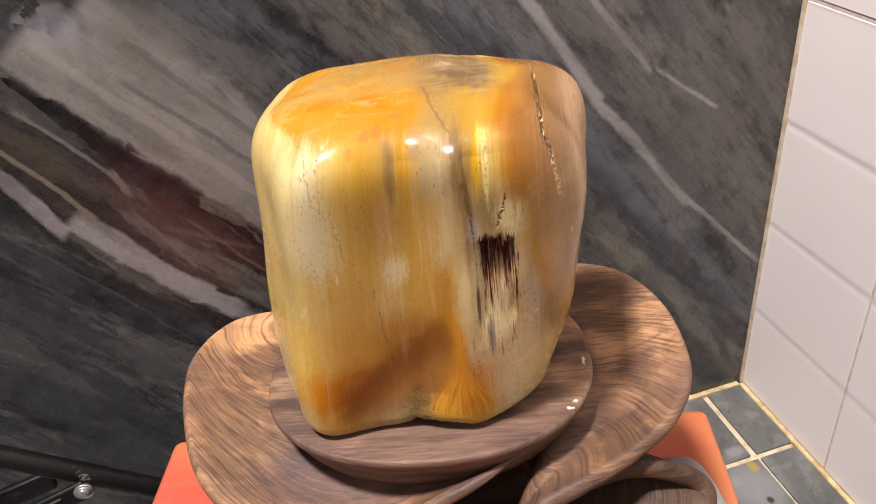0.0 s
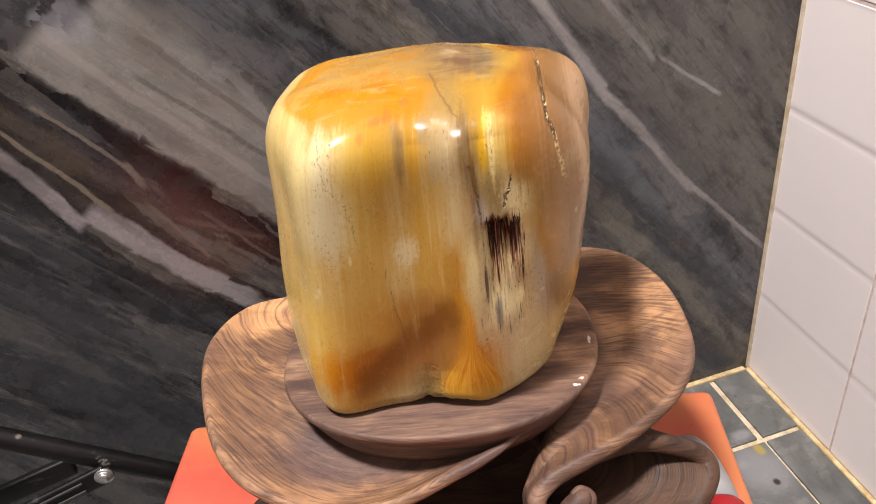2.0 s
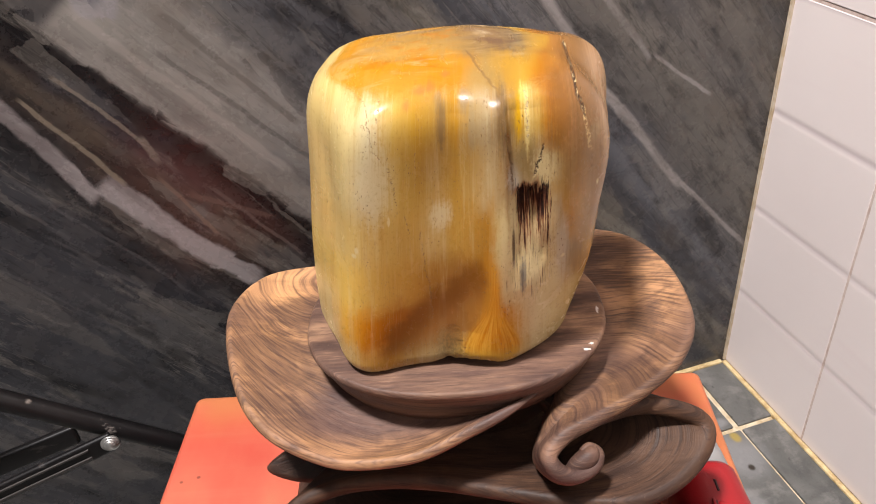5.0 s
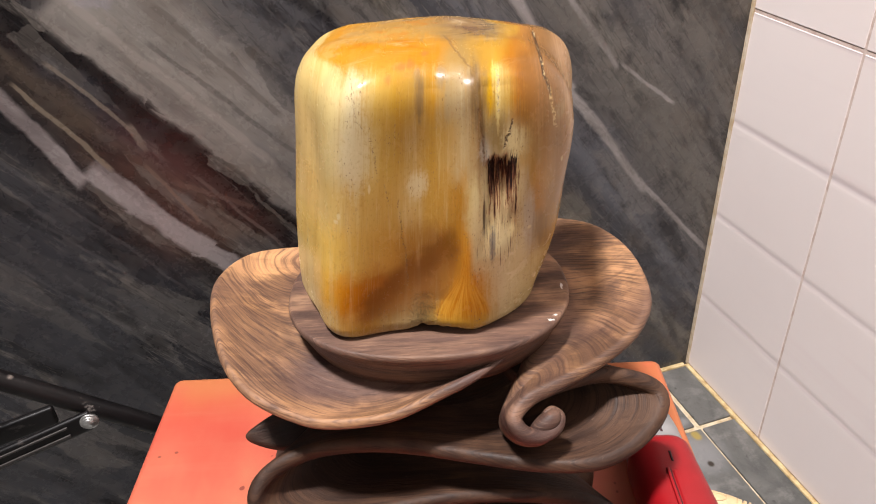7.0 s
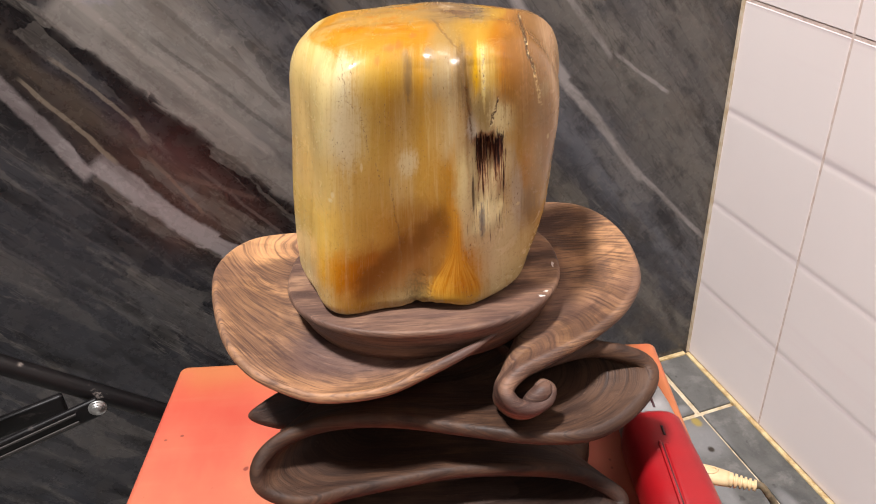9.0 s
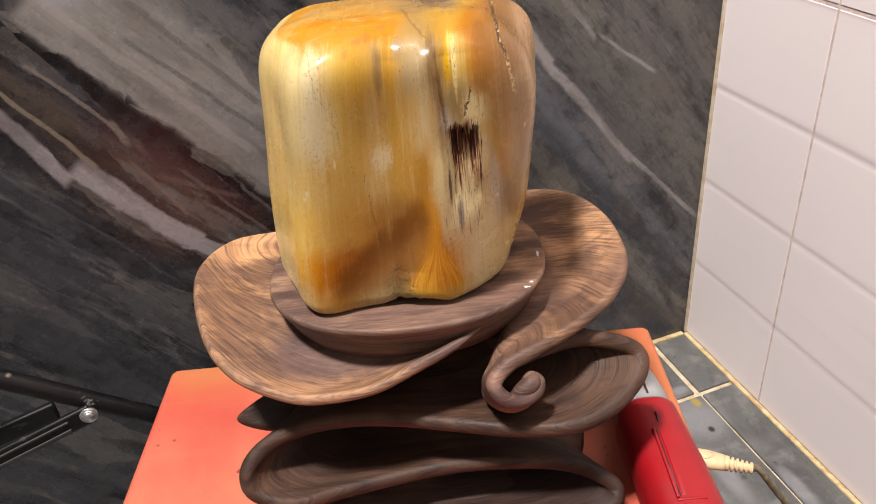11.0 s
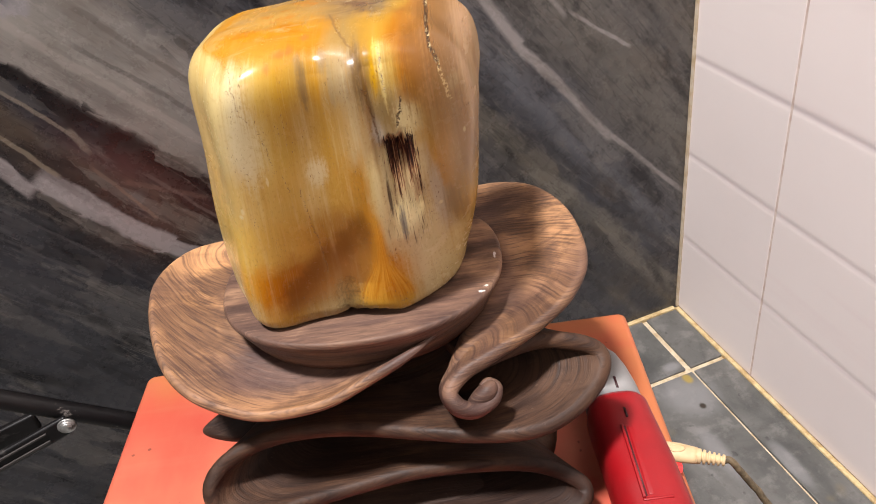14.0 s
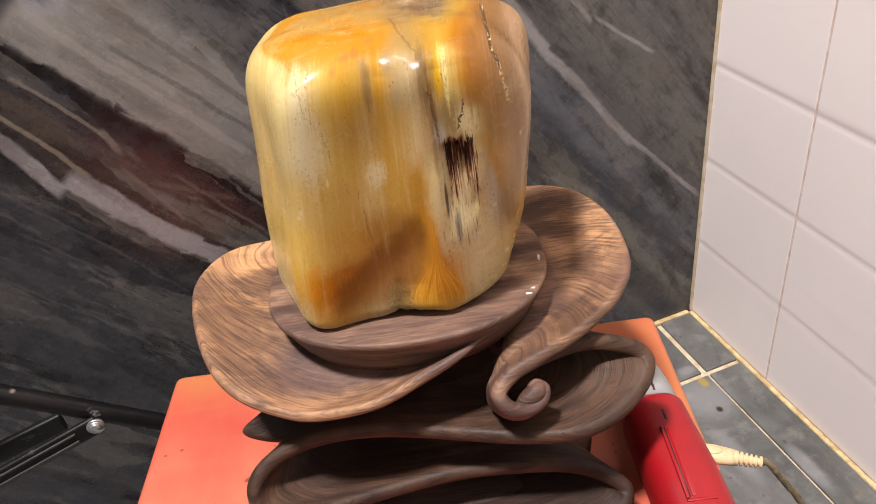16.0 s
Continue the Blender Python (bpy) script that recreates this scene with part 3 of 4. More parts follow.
    c = m.mix(m.math("MULTIPLY", m.math("MULTIPLY", top, m.range(s, 18, 10)), m.range(honey, 0.52, 0.64, 0.0, 0.55)), c, srgb(198, 156, 92))
    c = m.mix(m.math("MULTIPLY", m.math("MULTIPLY", top, m.range(s, 18, 10)), m.range(honey, 0.46, 0.36, 0.0, 0.5)), c, srgb(184, 108, 8))
    c = m.mix(m.math("MULTIPLY", m.range(hh, 150, 172), m.range(honey, 0.50, 0.62, 0.0, 0.6)), c, srgb(128, 100, 80))

    veiny = m.noise(m.scaled(p, (48, 120, 60), (0, 0, 20)), 1.0, 6.0, 0.66, 0.5)
    rear = m.math("MULTIPLY", m.math("MULTIPLY", m.range(hh, 146, 162), m.range(ss, 12, 26)), m.range(ss, 48, 38))
    c = m.mix(m.math("MULTIPLY", rear, m.range(veiny, 0.46, 0.60, 0.0, 0.7)), c, srgb(104, 74, 58))
    c = m.mix(m.math("MULTIPLY", rear, m.range(veiny, 0.47, 0.36, 0.0, 0.5)), c, srgb(196, 170, 136))
    c = m.mix(m.math("MULTIPLY", m.math("MULTIPLY", m.range(h, 140, 148), m.range(s, 16, 8)), m.range(veiny, 0.55, 0.66, 0.0, 0.45)), c, srgb(206, 172, 118))

    # splintered hole
    splint = web(1.9, 0.05, 5.0, 0.70, 6.1)
    jag = around(web(1.3, 0.10, 4.0, 0.65, 8.8), 1.5)
    ez = m.math("DIVIDE", m.math("SUBTRACT", h, 75.0), 18.0)
    box_r = m.math("MAXIMUM", m.math("ABSOLUTE", m.math("DIVIDE", m.math("SUBTRACT", s, 40.2), 5.9)), m.math("ABSOLUTE", ez))
    hole = m.math("MULTIPLY", m.math("MULTIPLY", m.range(m.math("ADD", box_r, jag), 1.05, 0.93), m.range(y, -0.010, -0.016)), m.range(m.math("ADD", ez, m.math("MULTIPLY", jag, 0.6)), -0.85, -0.35))
    tone = m.math("ADD", splint, m.math("ADD", m.range(h, 90, 62, -0.07, 0.12, smooth=False), m.math("MULTIPLY", m.range(m.math("ABSOLUTE", m.math("SUBTRACT", m.math("ADD", s, jag), 40.6)), 1.5, 0.5), m.range(h, 86, 78, 0.0, 0.12))))
    dark = m.ramp(tone, [(0.42, srgb(34, 18, 14)), (0.49, srgb(86, 46, 32)), (0.535, srgb(150, 100, 70)), (0.60, srgb(206, 176, 132))])
    tails = m.math("MULTIPLY", m.range(m.math("ADD", m.vmath("LENGTH", m.join(m.math("DIVIDE", m.math("SUBTRACT", s, 38.5), 8.0), m.math("DIVIDE", m.math("SUBTRACT", h, 56.0), 18.0)), (0, 0, 0)), jag), 1.2, 0.7), m.range(splint, 0.46, 0.37))
    c = m.mix(m.math("MULTIPLY", tails, 0.85), c, srgb(104, 74, 54))
    c = m.mix(hole, c, dark)
    c = spot(c, 36.6, 52, 1.2, 9, (120, 112, 108), 0.75)
    c = spot(c, 33.2, 66, 0.5, 9, (70, 44, 30), 0.85, 0.4, 0.5)

    # cracks: lines of dark and cream crumbs
    crumb = m.noise(m.scaled(sh, (0.9, 0.9, 1)), 1.0, 3.0, 0.6)
    crook = around(web(0.20, 0.20, 5.0, 0.6, 2.9), 3.4)
    front = m.range(y, 0.030, 0.022)

    def crack(points, half, limit):
        one = None
        for (s0, h0), (s1, h1) in zip(points, points[1:]):
            slope = (s1 - s0) / (h1 - h0)
            off = m.math("SUBTRACT", m.math("SUBTRACT", s, s0), m.math("MULTIPLY", m.math("SUBTRACT", h, h0), slope))
            near = m.range(m.math("ABSOLUTE", m.math("ADD", off, crook)), half * 1.2, half * 0.4)
            span = m.math("MULTIPLY", m.range(h, min(h0, h1) - 0.6, min(h0, h1) + 0.4), m.range(h, max(h0, h1) + 0.6, max(h0, h1) - 0.4))
            part_ = m.math("MULTIPLY", near, span)
            one = part_ if one is None else m.math("MAXIMUM", one, part_)
        return m.math("MULTIPLY", m.math("MULTIPLY", one, m.range(crumb, limit, limit + 0.06)), front)

    fine = crack(((-10.2, 106), (-8.4, 97), (-7.2, 86)), 0.34, 0.50)
    for pts, half, limit in ((((0.2, 76), (2, 60), (3.6, 46), (4.2, 29)), 0.32, 0.49), (((-26, 133), (-19, 129.5), (-17.4, 123), (-16.0, 114), (-13, 110.5)), 0.28, 0.47), (((-18.6, 124), (-18.8, 112)), 0.8, 0.56), (((-5, 84), (-2.5, 73)), 0.34, 0.50), (((31.0, 116), (32.2, 104), (32.8, 90)), 0.45, 0.40),
                             (((14.5, 41.5), (21.5, 44.0)), 0.25, 0.40), (((-13.5, 131), (-14.8, 116)), 0.4, 0.54)):
        fine = m.math("MAXIMUM", fine, crack(pts, half, limit))
    deep = crack(((56.3, 134), (57.0, 127), (58.0, 121), (59.4, 115)), 0.75, 0.40)
    deep = m.math("MAXIMUM", deep, crack(((43.8, 109.5), (42.6, 104), (40.8, 97)), 0.55, 0.36))
    deep = m.math("MAXIMUM", deep, crack(((38.0, 130), (38.5, 112)), 0.5, 0.52))
    cream = crack(((59.0, 117), (60.4, 109), (62.0, 101)), 0.9, 0.46)
    c = m.mix(m.math("MULTIPLY", fine, 0.6), c, srgb(122, 86, 48))
    c = m.mix(m.math("MULTIPLY", deep, 0.9), c, m.mix(m.range(crumb, 0.52, 0.62), srgb(58, 36, 24), srgb(222, 196, 150)))
    c = m.mix(m.math("MULTIPLY", cream, 0.8), c, srgb(226, 190, 134))
    # dark line where the cap meets the ridge
    arc = m.math("SUBTRACT", m.math("SUBTRACT", s, 20.0), m.math("MULTIPLY", m.math("SUBTRACT", 150.0, h), 0.45))
    c = m.mix(m.math("MULTIPLY", m.math("MULTIPLY", m.range(m.math("ABSOLUTE", m.math("ADD", arc, crook)), 0.9, 0.2), m.math("MULTIPLY", m.range(h, 131, 134), m.range(h, 158, 154))), 0.6), c, srgb(120, 88, 58))
    # worn rock in the notch at the foot
    notch = m.range(m.math("ADD", m.vmath("LENGTH", m.join(m.math("DIVIDE", m.math("SUBTRACT", s, 10.5), 5.0), m.math("DIVIDE", m.math("SUBTRACT", h, 12.0), 11.0)), (0, 0, 0)), around(grain, 2.4)), 1.2, 0.6)
    c = m.mix(m.math("MULTIPLY", notch, m.range(grain, 0.44, 0.60, 0.15, 0.75)), c, srgb(120, 98, 62))
    # red flecks under the front of the cap
    for ps, ph, rs, rh in ((-4.0, 128, 1.2, 2.2), (0.6, 135, 2.4, 2.6), (4.2, 137, 1.4, 3.0), (9.5, 143, 1.6, 1.5)):
        c = spot(c, ps, ph, rs, rh, (178, 98, 58), 0.42, 0.6, 0.9)
    # pits and chips
    pits = m.noise(m.scaled(sh, (1.5, 0.55, 1), shift=(3, 5, 0)), 1.0, 2.0, 0.5)
    where = m.range(web(0.17, 0.06, 2.0, 0.5, 4.4), 0.50, 0.62)
    pit = m.math("MULTIPLY", m.math("MULTIPLY", m.range(pits, 0.63, 0.70), where), m.range(h, 134, 130))
    c = m.mix(m.math("MULTIPLY", pit, 0.8), c, srgb(126, 90, 48))
    for ps, ph, rs, rh in ((-22.0, 70, 0.7, 1.6), (-23, 67, 0.9, 1.0), (-10.4, 83, 0.5, 2.0), (51, 55, 0.8, 1.0), (64.6, 84, 0.5, 1.4)):
        c = spot(c, ps, ph, rs, rh, (236, 214, 166), 0.65, 0.4, 0.6)
    c = m.mix(m.range(grain, 0.53, 0.70, 0.0, 0.26), c, srgb(150, 104, 44))
    c = m.mix(1.0, c, STONE_TINT, "MULTIPLY")
    wear = m.math("MAXIMUM", m.math("MAXIMUM", fine, deep), m.math("MAXIMUM", pit, m.math("MULTIPLY", notch, 0.6)))
    rough = m.math("ADD", m.math("MULTIPLY", hole, 0.6), m.math("ADD", m.range(cloud, 0.3, 0.7, 0.21, 0.29), m.math("MULTIPLY", wear, 0.35)))
    height = m.math("ADD", m.math("MULTIPLY", wear, -1.0), m.math("ADD", m.math("MULTIPLY", m.math("MULTIPLY", hole, splint), 1.8), m.math("MULTIPLY", tails, -0.5)))
    m.bump(m.math("ADD", height, m.math("MULTIPLY", m.noise(p, 40.0, 2.0), 0.35)), 0.4, 0.0013)
    return m.finish(c, rough, spec=0.22)


MARBLE, WHITE_TILE, SLATE = make_marble(), make_white_tile(), make_slate()
WALL_GROUT = make_grout("stained_white_grout", srgb(216, 198, 188), srgb(190, 164, 152))
FLOOR_GROUT = make_grout("yellowed_floor_grout", srgb(206, 190, 162), srgb(172, 148, 114))
CORNER_GROUT = make_grout("cream_corner_grout", srgb(226, 210, 188), srgb(200, 174, 138))
EDGE_GROUT = make_grout("dull_yellow_edge_grout", srgb(210, 188, 142), srgb(168, 138, 92))
PLASTER, CEILING_PAINT = make_plaster("grey_plaster", (0.09, 0.088, 0.088)), make_plaster("ceiling_paint", (0.22, 0.215, 0.21))
# Same wood with shade in its colour: dark below the petals, brightened on top.
WOOD_SHADED = make_wood("shaded_rosewood", gold=(((0.0, -0.06, 0.33), (0.2, 0.03, 0.10), 0.12),), lift=0.60, tint=(0.62, 0.60, 0.585))
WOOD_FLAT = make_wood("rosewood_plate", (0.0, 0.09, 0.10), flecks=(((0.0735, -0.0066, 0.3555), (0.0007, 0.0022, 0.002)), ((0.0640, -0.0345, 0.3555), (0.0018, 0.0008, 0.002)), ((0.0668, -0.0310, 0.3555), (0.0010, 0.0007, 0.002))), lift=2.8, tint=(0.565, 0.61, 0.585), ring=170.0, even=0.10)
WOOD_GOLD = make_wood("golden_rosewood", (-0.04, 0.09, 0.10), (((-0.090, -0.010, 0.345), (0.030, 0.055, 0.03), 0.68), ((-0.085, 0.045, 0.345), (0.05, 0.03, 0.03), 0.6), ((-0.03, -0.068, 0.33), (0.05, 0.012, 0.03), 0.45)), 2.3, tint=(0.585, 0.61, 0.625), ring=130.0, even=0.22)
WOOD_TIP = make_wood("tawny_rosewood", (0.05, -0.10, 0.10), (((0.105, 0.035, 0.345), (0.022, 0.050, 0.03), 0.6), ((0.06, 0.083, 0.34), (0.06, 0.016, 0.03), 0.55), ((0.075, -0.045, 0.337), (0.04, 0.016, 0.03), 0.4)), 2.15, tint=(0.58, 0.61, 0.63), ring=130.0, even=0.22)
RED_PAINT, STONE = make_red_paint(), make_stone()
RED_PLASTIC = make_plastic("red_plastic", srgb(144, 15, 22), 0.36)
SILVER = make_plastic("silver_plastic", srgb(146, 144, 142), 0.34, 0.08, 0.25)
DARK_SLOT = make_plastic("dark_slot", srgb(58, 18, 22), 0.5)
CREAM = make_plastic("cream_plug_rubber", srgb(206, 178, 136), 0.5, 0.2, 0.0, 120.0)
CABLE = make_plastic("grimy_cable_sheath", srgb(112, 96, 72), 0.6, 0.6, 0.0, 260.0)
BLACK, STEEL = make_chipped_black(), make_plastic("worn_steel", srgb(200, 198, 194), 0.28, 0.25, 0.85, 300.0)


# ---------- mesh helpers ----------
def mesh_object(name, bm, material, parent=None, label="", smooth=True):
    bmesh.ops.recalc_face_normals(bm, faces=bm.faces)
    me = bpy.data.meshes.new(name)
    bm.to_mesh(me)
    bm.free()
    me.materials.append(material)
    for poly in me.polygons:
        poly.use_smooth = smooth
    ob = new(name, me)
    ob.parent = parent
    return tagged(ob, label)


def part(name, bm, material, parent, label="", smooth=True):
    return mesh_object(name, bm, material, parent, label, smooth)


def empty(name, m, label, category, group=""):
    ob = new(name)
    ob.matrix_world = m
    return tagged(ob, label, category, group)


def box(x0, y0, z0, x1, y1, z1, bevel=0.0, seg=2):
    bm = bmesh.new()
    bmesh.ops.create_cube(bm, size=1.0)
    for v in bm.verts:
        v.co = Vector(((x0 + x1) / 2 + v.co.x * (x1 - x0), (y0 + y1) / 2 + v.co.y * (y1 - y0), (z0 + z1) / 2 + v.co.z * (z1 - z0)))
    if bevel:
        bmesh.ops.bevel(bm, geom=bm.edges[:], offset=bevel, segments=seg, profile=0.6, affect="EDGES")
    return bm


def spline(points, n, closed=False):
    """n points along a Catmull-Rom curve through the given ones."""
    p = [Vector(q) for q in points]
    k = len(p)
    spans = k if closed else k - 1
    out = []
    for i in range(n):
        s = i / n * spans if closed else i / (n - 1) * spans
        j = min(int(s), spans - 1)
        t = s - j
        q = [p[(j + d) % k] if closed else p[min(max(j + d, 0), k - 1)] for d in (-1, 0, 1, 2)]
        out.append(0.5 * (2 * q[1] + (q[2] - q[0]) * t + (2 * q[0] - 5 * q[1] + 4 * q[2] - q[3]) * t ** 2 + (3 * q[1] - q[0] - 3 * q[2] + q[3]) * t ** 3))
    return out


def mm(points):
    return [Vector(p) / 1000 for p in points]


def grid(rows, close_u=False):
    """A mesh from rows of equally many points."""
    bm = bmesh.new()
    vs = [[bm.verts.new(p) for p in row] for row in rows]
    for a, b in zip(vs, vs[1:]):
        n = len(a)
        for i in range(n if close_u else n - 1):
            bm.faces.new((a[i], a[(i + 1) % n], b[(i + 1) % n], b[i]))
    return bm


def loft(rings):
    """A closed body from rings of equally many points, capped at both ends."""
    bm = grid(rings, True)
    bm.verts.ensure_lookup_table()
    n = len(rings[0])
    bm.faces.new([bm.verts[i] for i in range(n)][::-1])
    bm.faces.new([bm.verts[len(bm.verts) - n + i] for i in range(n)])
    return bm


def tube(points, radius, n=14, taper=None):
    rings = []
    for i, p in enumerate(points):
        d = (points[min(i + 1, len(points) - 1)] - points[max(i - 1, 0)]).normalized()
        side = d.cross(Vector((0.13, 0.21, 1.0))).normalized()
        up = side.cross(d)
        r = radius * (taper(i / (len(points) - 1)) if taper else 1.0)
        rings.append([p + r * (math.cos(a) * side + math.sin(a) * up) for a in (2 * math.pi * k / n for k in range(n))])
    return loft(rings)


def superellipse(cx, cy, z, a, b, power, n=96):
    out = []
    for k in range(n):
        t = 2 * math.pi * k / n
        c, s = math.cos(t), math.sin(t)
        out.append(Vector((cx + a * math.copysign(abs(c) ** (2 / power), c), cy + b * math.copysign(abs(s) ** (2 / power), s), z)))
    return out


def swept(name, lines, thick, parent, material, label=""):
    """A carved sheet of wood over cross lines that begin at the rim, with a full round along the rim; thick is a function along it."""
    n, nv, rings = len(lines), len(lines[0]), []
    for i, line in enumerate(lines):
        ahead, behind, half = lines[min(i + 1, n - 1)], lines[max(i - 1, 0)], thick(i / (n - 1)) / 2
        ups = []
        for j in range(nv):
            along, across = ahead[j] - behind[j], line[min(j + 1, nv - 1)] - line[max(j - 1, 0)]
            ups.append(along.cross(across).normalized())
        edge = (line[0] - line[1]).normalized()
        ring = [line[j] - ups[j] * half for j in range(nv - 1, -1, -1)]
        ring += [line[0] + half * (math.sin(a) * edge - math.cos(a) * ups[0]) for a in (math.pi * k / 9 for k in range(1, 9))]
        ring += [line[j] + ups[j] * half for j in range(nv)]
        rings.append(ring)
    return part(name, loft(rings), material, parent, label)


def sheet(name, outer, inner, sag, thick, parent, material, nv=22, label=""):
    """A sheet from a rim curve to a seam curve, hollowed by sag."""
    lines = []
    for o, q in zip(outer, inner):
        lines.append([o.lerp(q, t) + Vector((0, 0, -sag * 4 * t * (1 - t))) for t in (j / (nv - 1) for j in range(nv))])
    return swept(name, lines, thick if callable(thick) else lambda t: thick, parent, material, label)


def ease(a, b, t):
    q = min(max((t - a) / (b - a), 0), 1)
    return q * q * (3 - 2 * q)


# ---------- setting ----------
def build_setting():
    ground = mesh_object("floor", box(-2.0, -2.2, -0.12, 0.0, 0.0, -0.0025), FLOOR_GROUT, label="grey slate floor tiles with thick yellowed grout", smooth=False)
    tagged(ground, category="floor", kind="structure")
    xs = [(-0.0425, -0.0035), (-0.3425, -0.0485)] + [(-0.6455 - 0.303 * k, -0.3455 - 0.303 * k) for k in range(5)] + [(-1.995, -1.8605)]
    ys = [(-0.0872, -0.0045), (-0.3935, -0.0925)] + [(-0.6965 - 0.303 * k, -0.3965 - 0.303 * k) for k in range(5)] + [(-2.195, -1.9115)]
    for i, (x0, x1) in enumerate(xs):
        for j, (y0, y1) in enumerate(ys):
            if i == 1 and j > 0:
                x1b = x1 + 0.0035
            else:
                x1b = x1
            part("tile", box(x0, y0, -0.010, x1b, y1, 0.0, 0.0012), SLATE, ground, smooth=False)
    dark = mesh_object("wall_north", box(-2.0, 0.0, -0.12, 0.0, 0.12, 2.4), MARBLE, label="dark polished marble wall with pale diagonal veins", smooth=False)
    tagged(dark, category="wall", kind="structure")
    white = mesh_object("wall_east", box(0.0006, -2.2, -0.12, 0.12, 0.12, 2.4), WALL_GROUT, label="white glazed wall tiles with shallow embossed grooves", smooth=False)
    tagged(white, category="wall", kind="structure")

    def wall_tile(y0, y1, z0, z1):
        zs = []
        for k in range(1, 4):
            c = z0 + (z1 - z0) * k / 4 - 0.001
            zs += [(c + d, 0.00036 * math.exp(-(d / 0.0034) ** 2)) for d in (-0.008, -0.006, -0.0045, -0.003, -0.0018, -0.0008, 0, 0.0008, 0.0018, 0.003, 0.0045, 0.006, 0.008)]
        zs = [(z0, 0.0016), (z0 + 0.0004, 0.0006), (z0 + 0.001, 0.0)] + zs + [(z1 - 0.001, 0.0), (z1 - 0.0004, 0.0006), (z1, 0.0016)]
        rows = [[Vector((x + e, y, z)) for y, e in ((y0, 0.0016), (y0 + 0.0004, 0.0006), (y0 + 0.001, 0.0), ((y0 + y1) / 2, 0.0), (y1 - 0.001, 0.0), (y1 - 0.0004, 0.0006), (y1, 0.0016))] for z, x in zs]
        part("tile", grid(rows), WHITE_TILE, white, smooth=False)

    for z0, z1 in [(0.0015, 0.3988)] + [(0.4012 + 0.4 * k, 0.7988 + 0.4 * k) for k in range(5)]:
        for y0, y1 in [(-0.1238, -0.0015)] + [(-0.3744 - 0.2506 * k, -0.1252 - 0.2506 * k) for k in range(8)]:
            wall_tile(y0, y1, z0, z1)
    tagged(mesh_object("trim", box(-0.0016, -0.0035, 0.0, 0.004, 0.003, 2.4, 0.001), CORNER_GROUT, label="cream grout bead in the wall corner"), category="trim", kind="structure")
    for name, bm in (("trim", box(-0.0050, -2.2, -0.004, 0.0, -0.004, 0.0022, 0.001)), ("trim", box(-2.0, -0.0052, -0.004, -0.0052, 0.0, 0.0022, 0.001))):
        tagged(mesh_object(name, bm, EDGE_GROUT, label="yellowed grout bead along the foot of the wall"), category="trim", kind="structure")
    # Unseen walls and ceiling close the room, kept dark to cut bounced light.
    tagged(mesh_object("wall_south", box(-2.0, -2.32, -0.12, 0.12, -2.2, 2.4), PLASTER, label="plain dark plaster wall, unseen, closing the room", smooth=False), category="wall", kind="structure")
    tagged(mesh_object("wall_west", box(-2.12, -2.32, -0.12, -2.0, 0.12, 2.4), PLASTER, label="plain dark plaster wall, unseen, closing the room", smooth=False), category="wall", kind="structure")
    tagged(mesh_object("ceiling", box(-2.12, -2.32, 2.4, 0.12, 0.12, 2.5), CEILING_PAINT, label="plain grey ceiling, unseen, closing the room", smooth=False), category="ceiling", kind="structure")


build_setting()

TURN = -17.5
STOOL_TOP = 0.2195
PLATE_TOP = 0.356


# ---------- stool ----------
def build_stool():
    st = empty("stool", pose(-0.3684, -0.2213, 0, 0, 0, TURN), "low square stool painted worn orange red, on the tiled floor", "stool")
    x0, x1, y0, y1 = -0.187, 0.1645, -0.264, 0.0855
    rings = []
    for z, ins in ((-0.022, 0.002), (-0.020, 0.0), (-0.004, 0.0), (-0.0015, 0.0006), (-0.0004, 0.002), (0.0, 0.004)):
        ring = []
        for cx, cy, a0 in ((x1, y1, 0), (x0, y1, 90), (x0, y0, 180), (x1, y0, 270)):
            r = 0.006
            for k in range(9):
                a = radians(a0 + 90 * k / 8)
                px = cx - math.copysign(r, cx - (x0 + x1) / 2) + (r - ins) * math.cos(a)
                py = cy - math.copysign(r, cy - (y0 + y1) / 2) + (r - ins) * math.sin(a)
                ring.append(Vector((px, py, STOOL_TOP + z)))
        rings.append(ring)
    part("top", loft(rings), RED_PAINT, st)
    for x in (x0 + 0.03, x1 - 0.03):
        for y in (y0 + 0.03, y1 - 0.03):
            part("leg", box(x - 0.016, y - 0.016, 0.0, x + 0.016, y + 0.016, STOOL_TOP - 0.021, 0.003), RED_PAINT, st)
    for y in (y0 + 0.03, y1 - 0.03):
        part("rail", box(x0 + 0.046, y - 0.008, STOOL_TOP - 0.062, x1 - 0.046, y + 0.008, STOOL_TOP - 0.0225, 0.002), RED_PAINT, st)


build_stool()


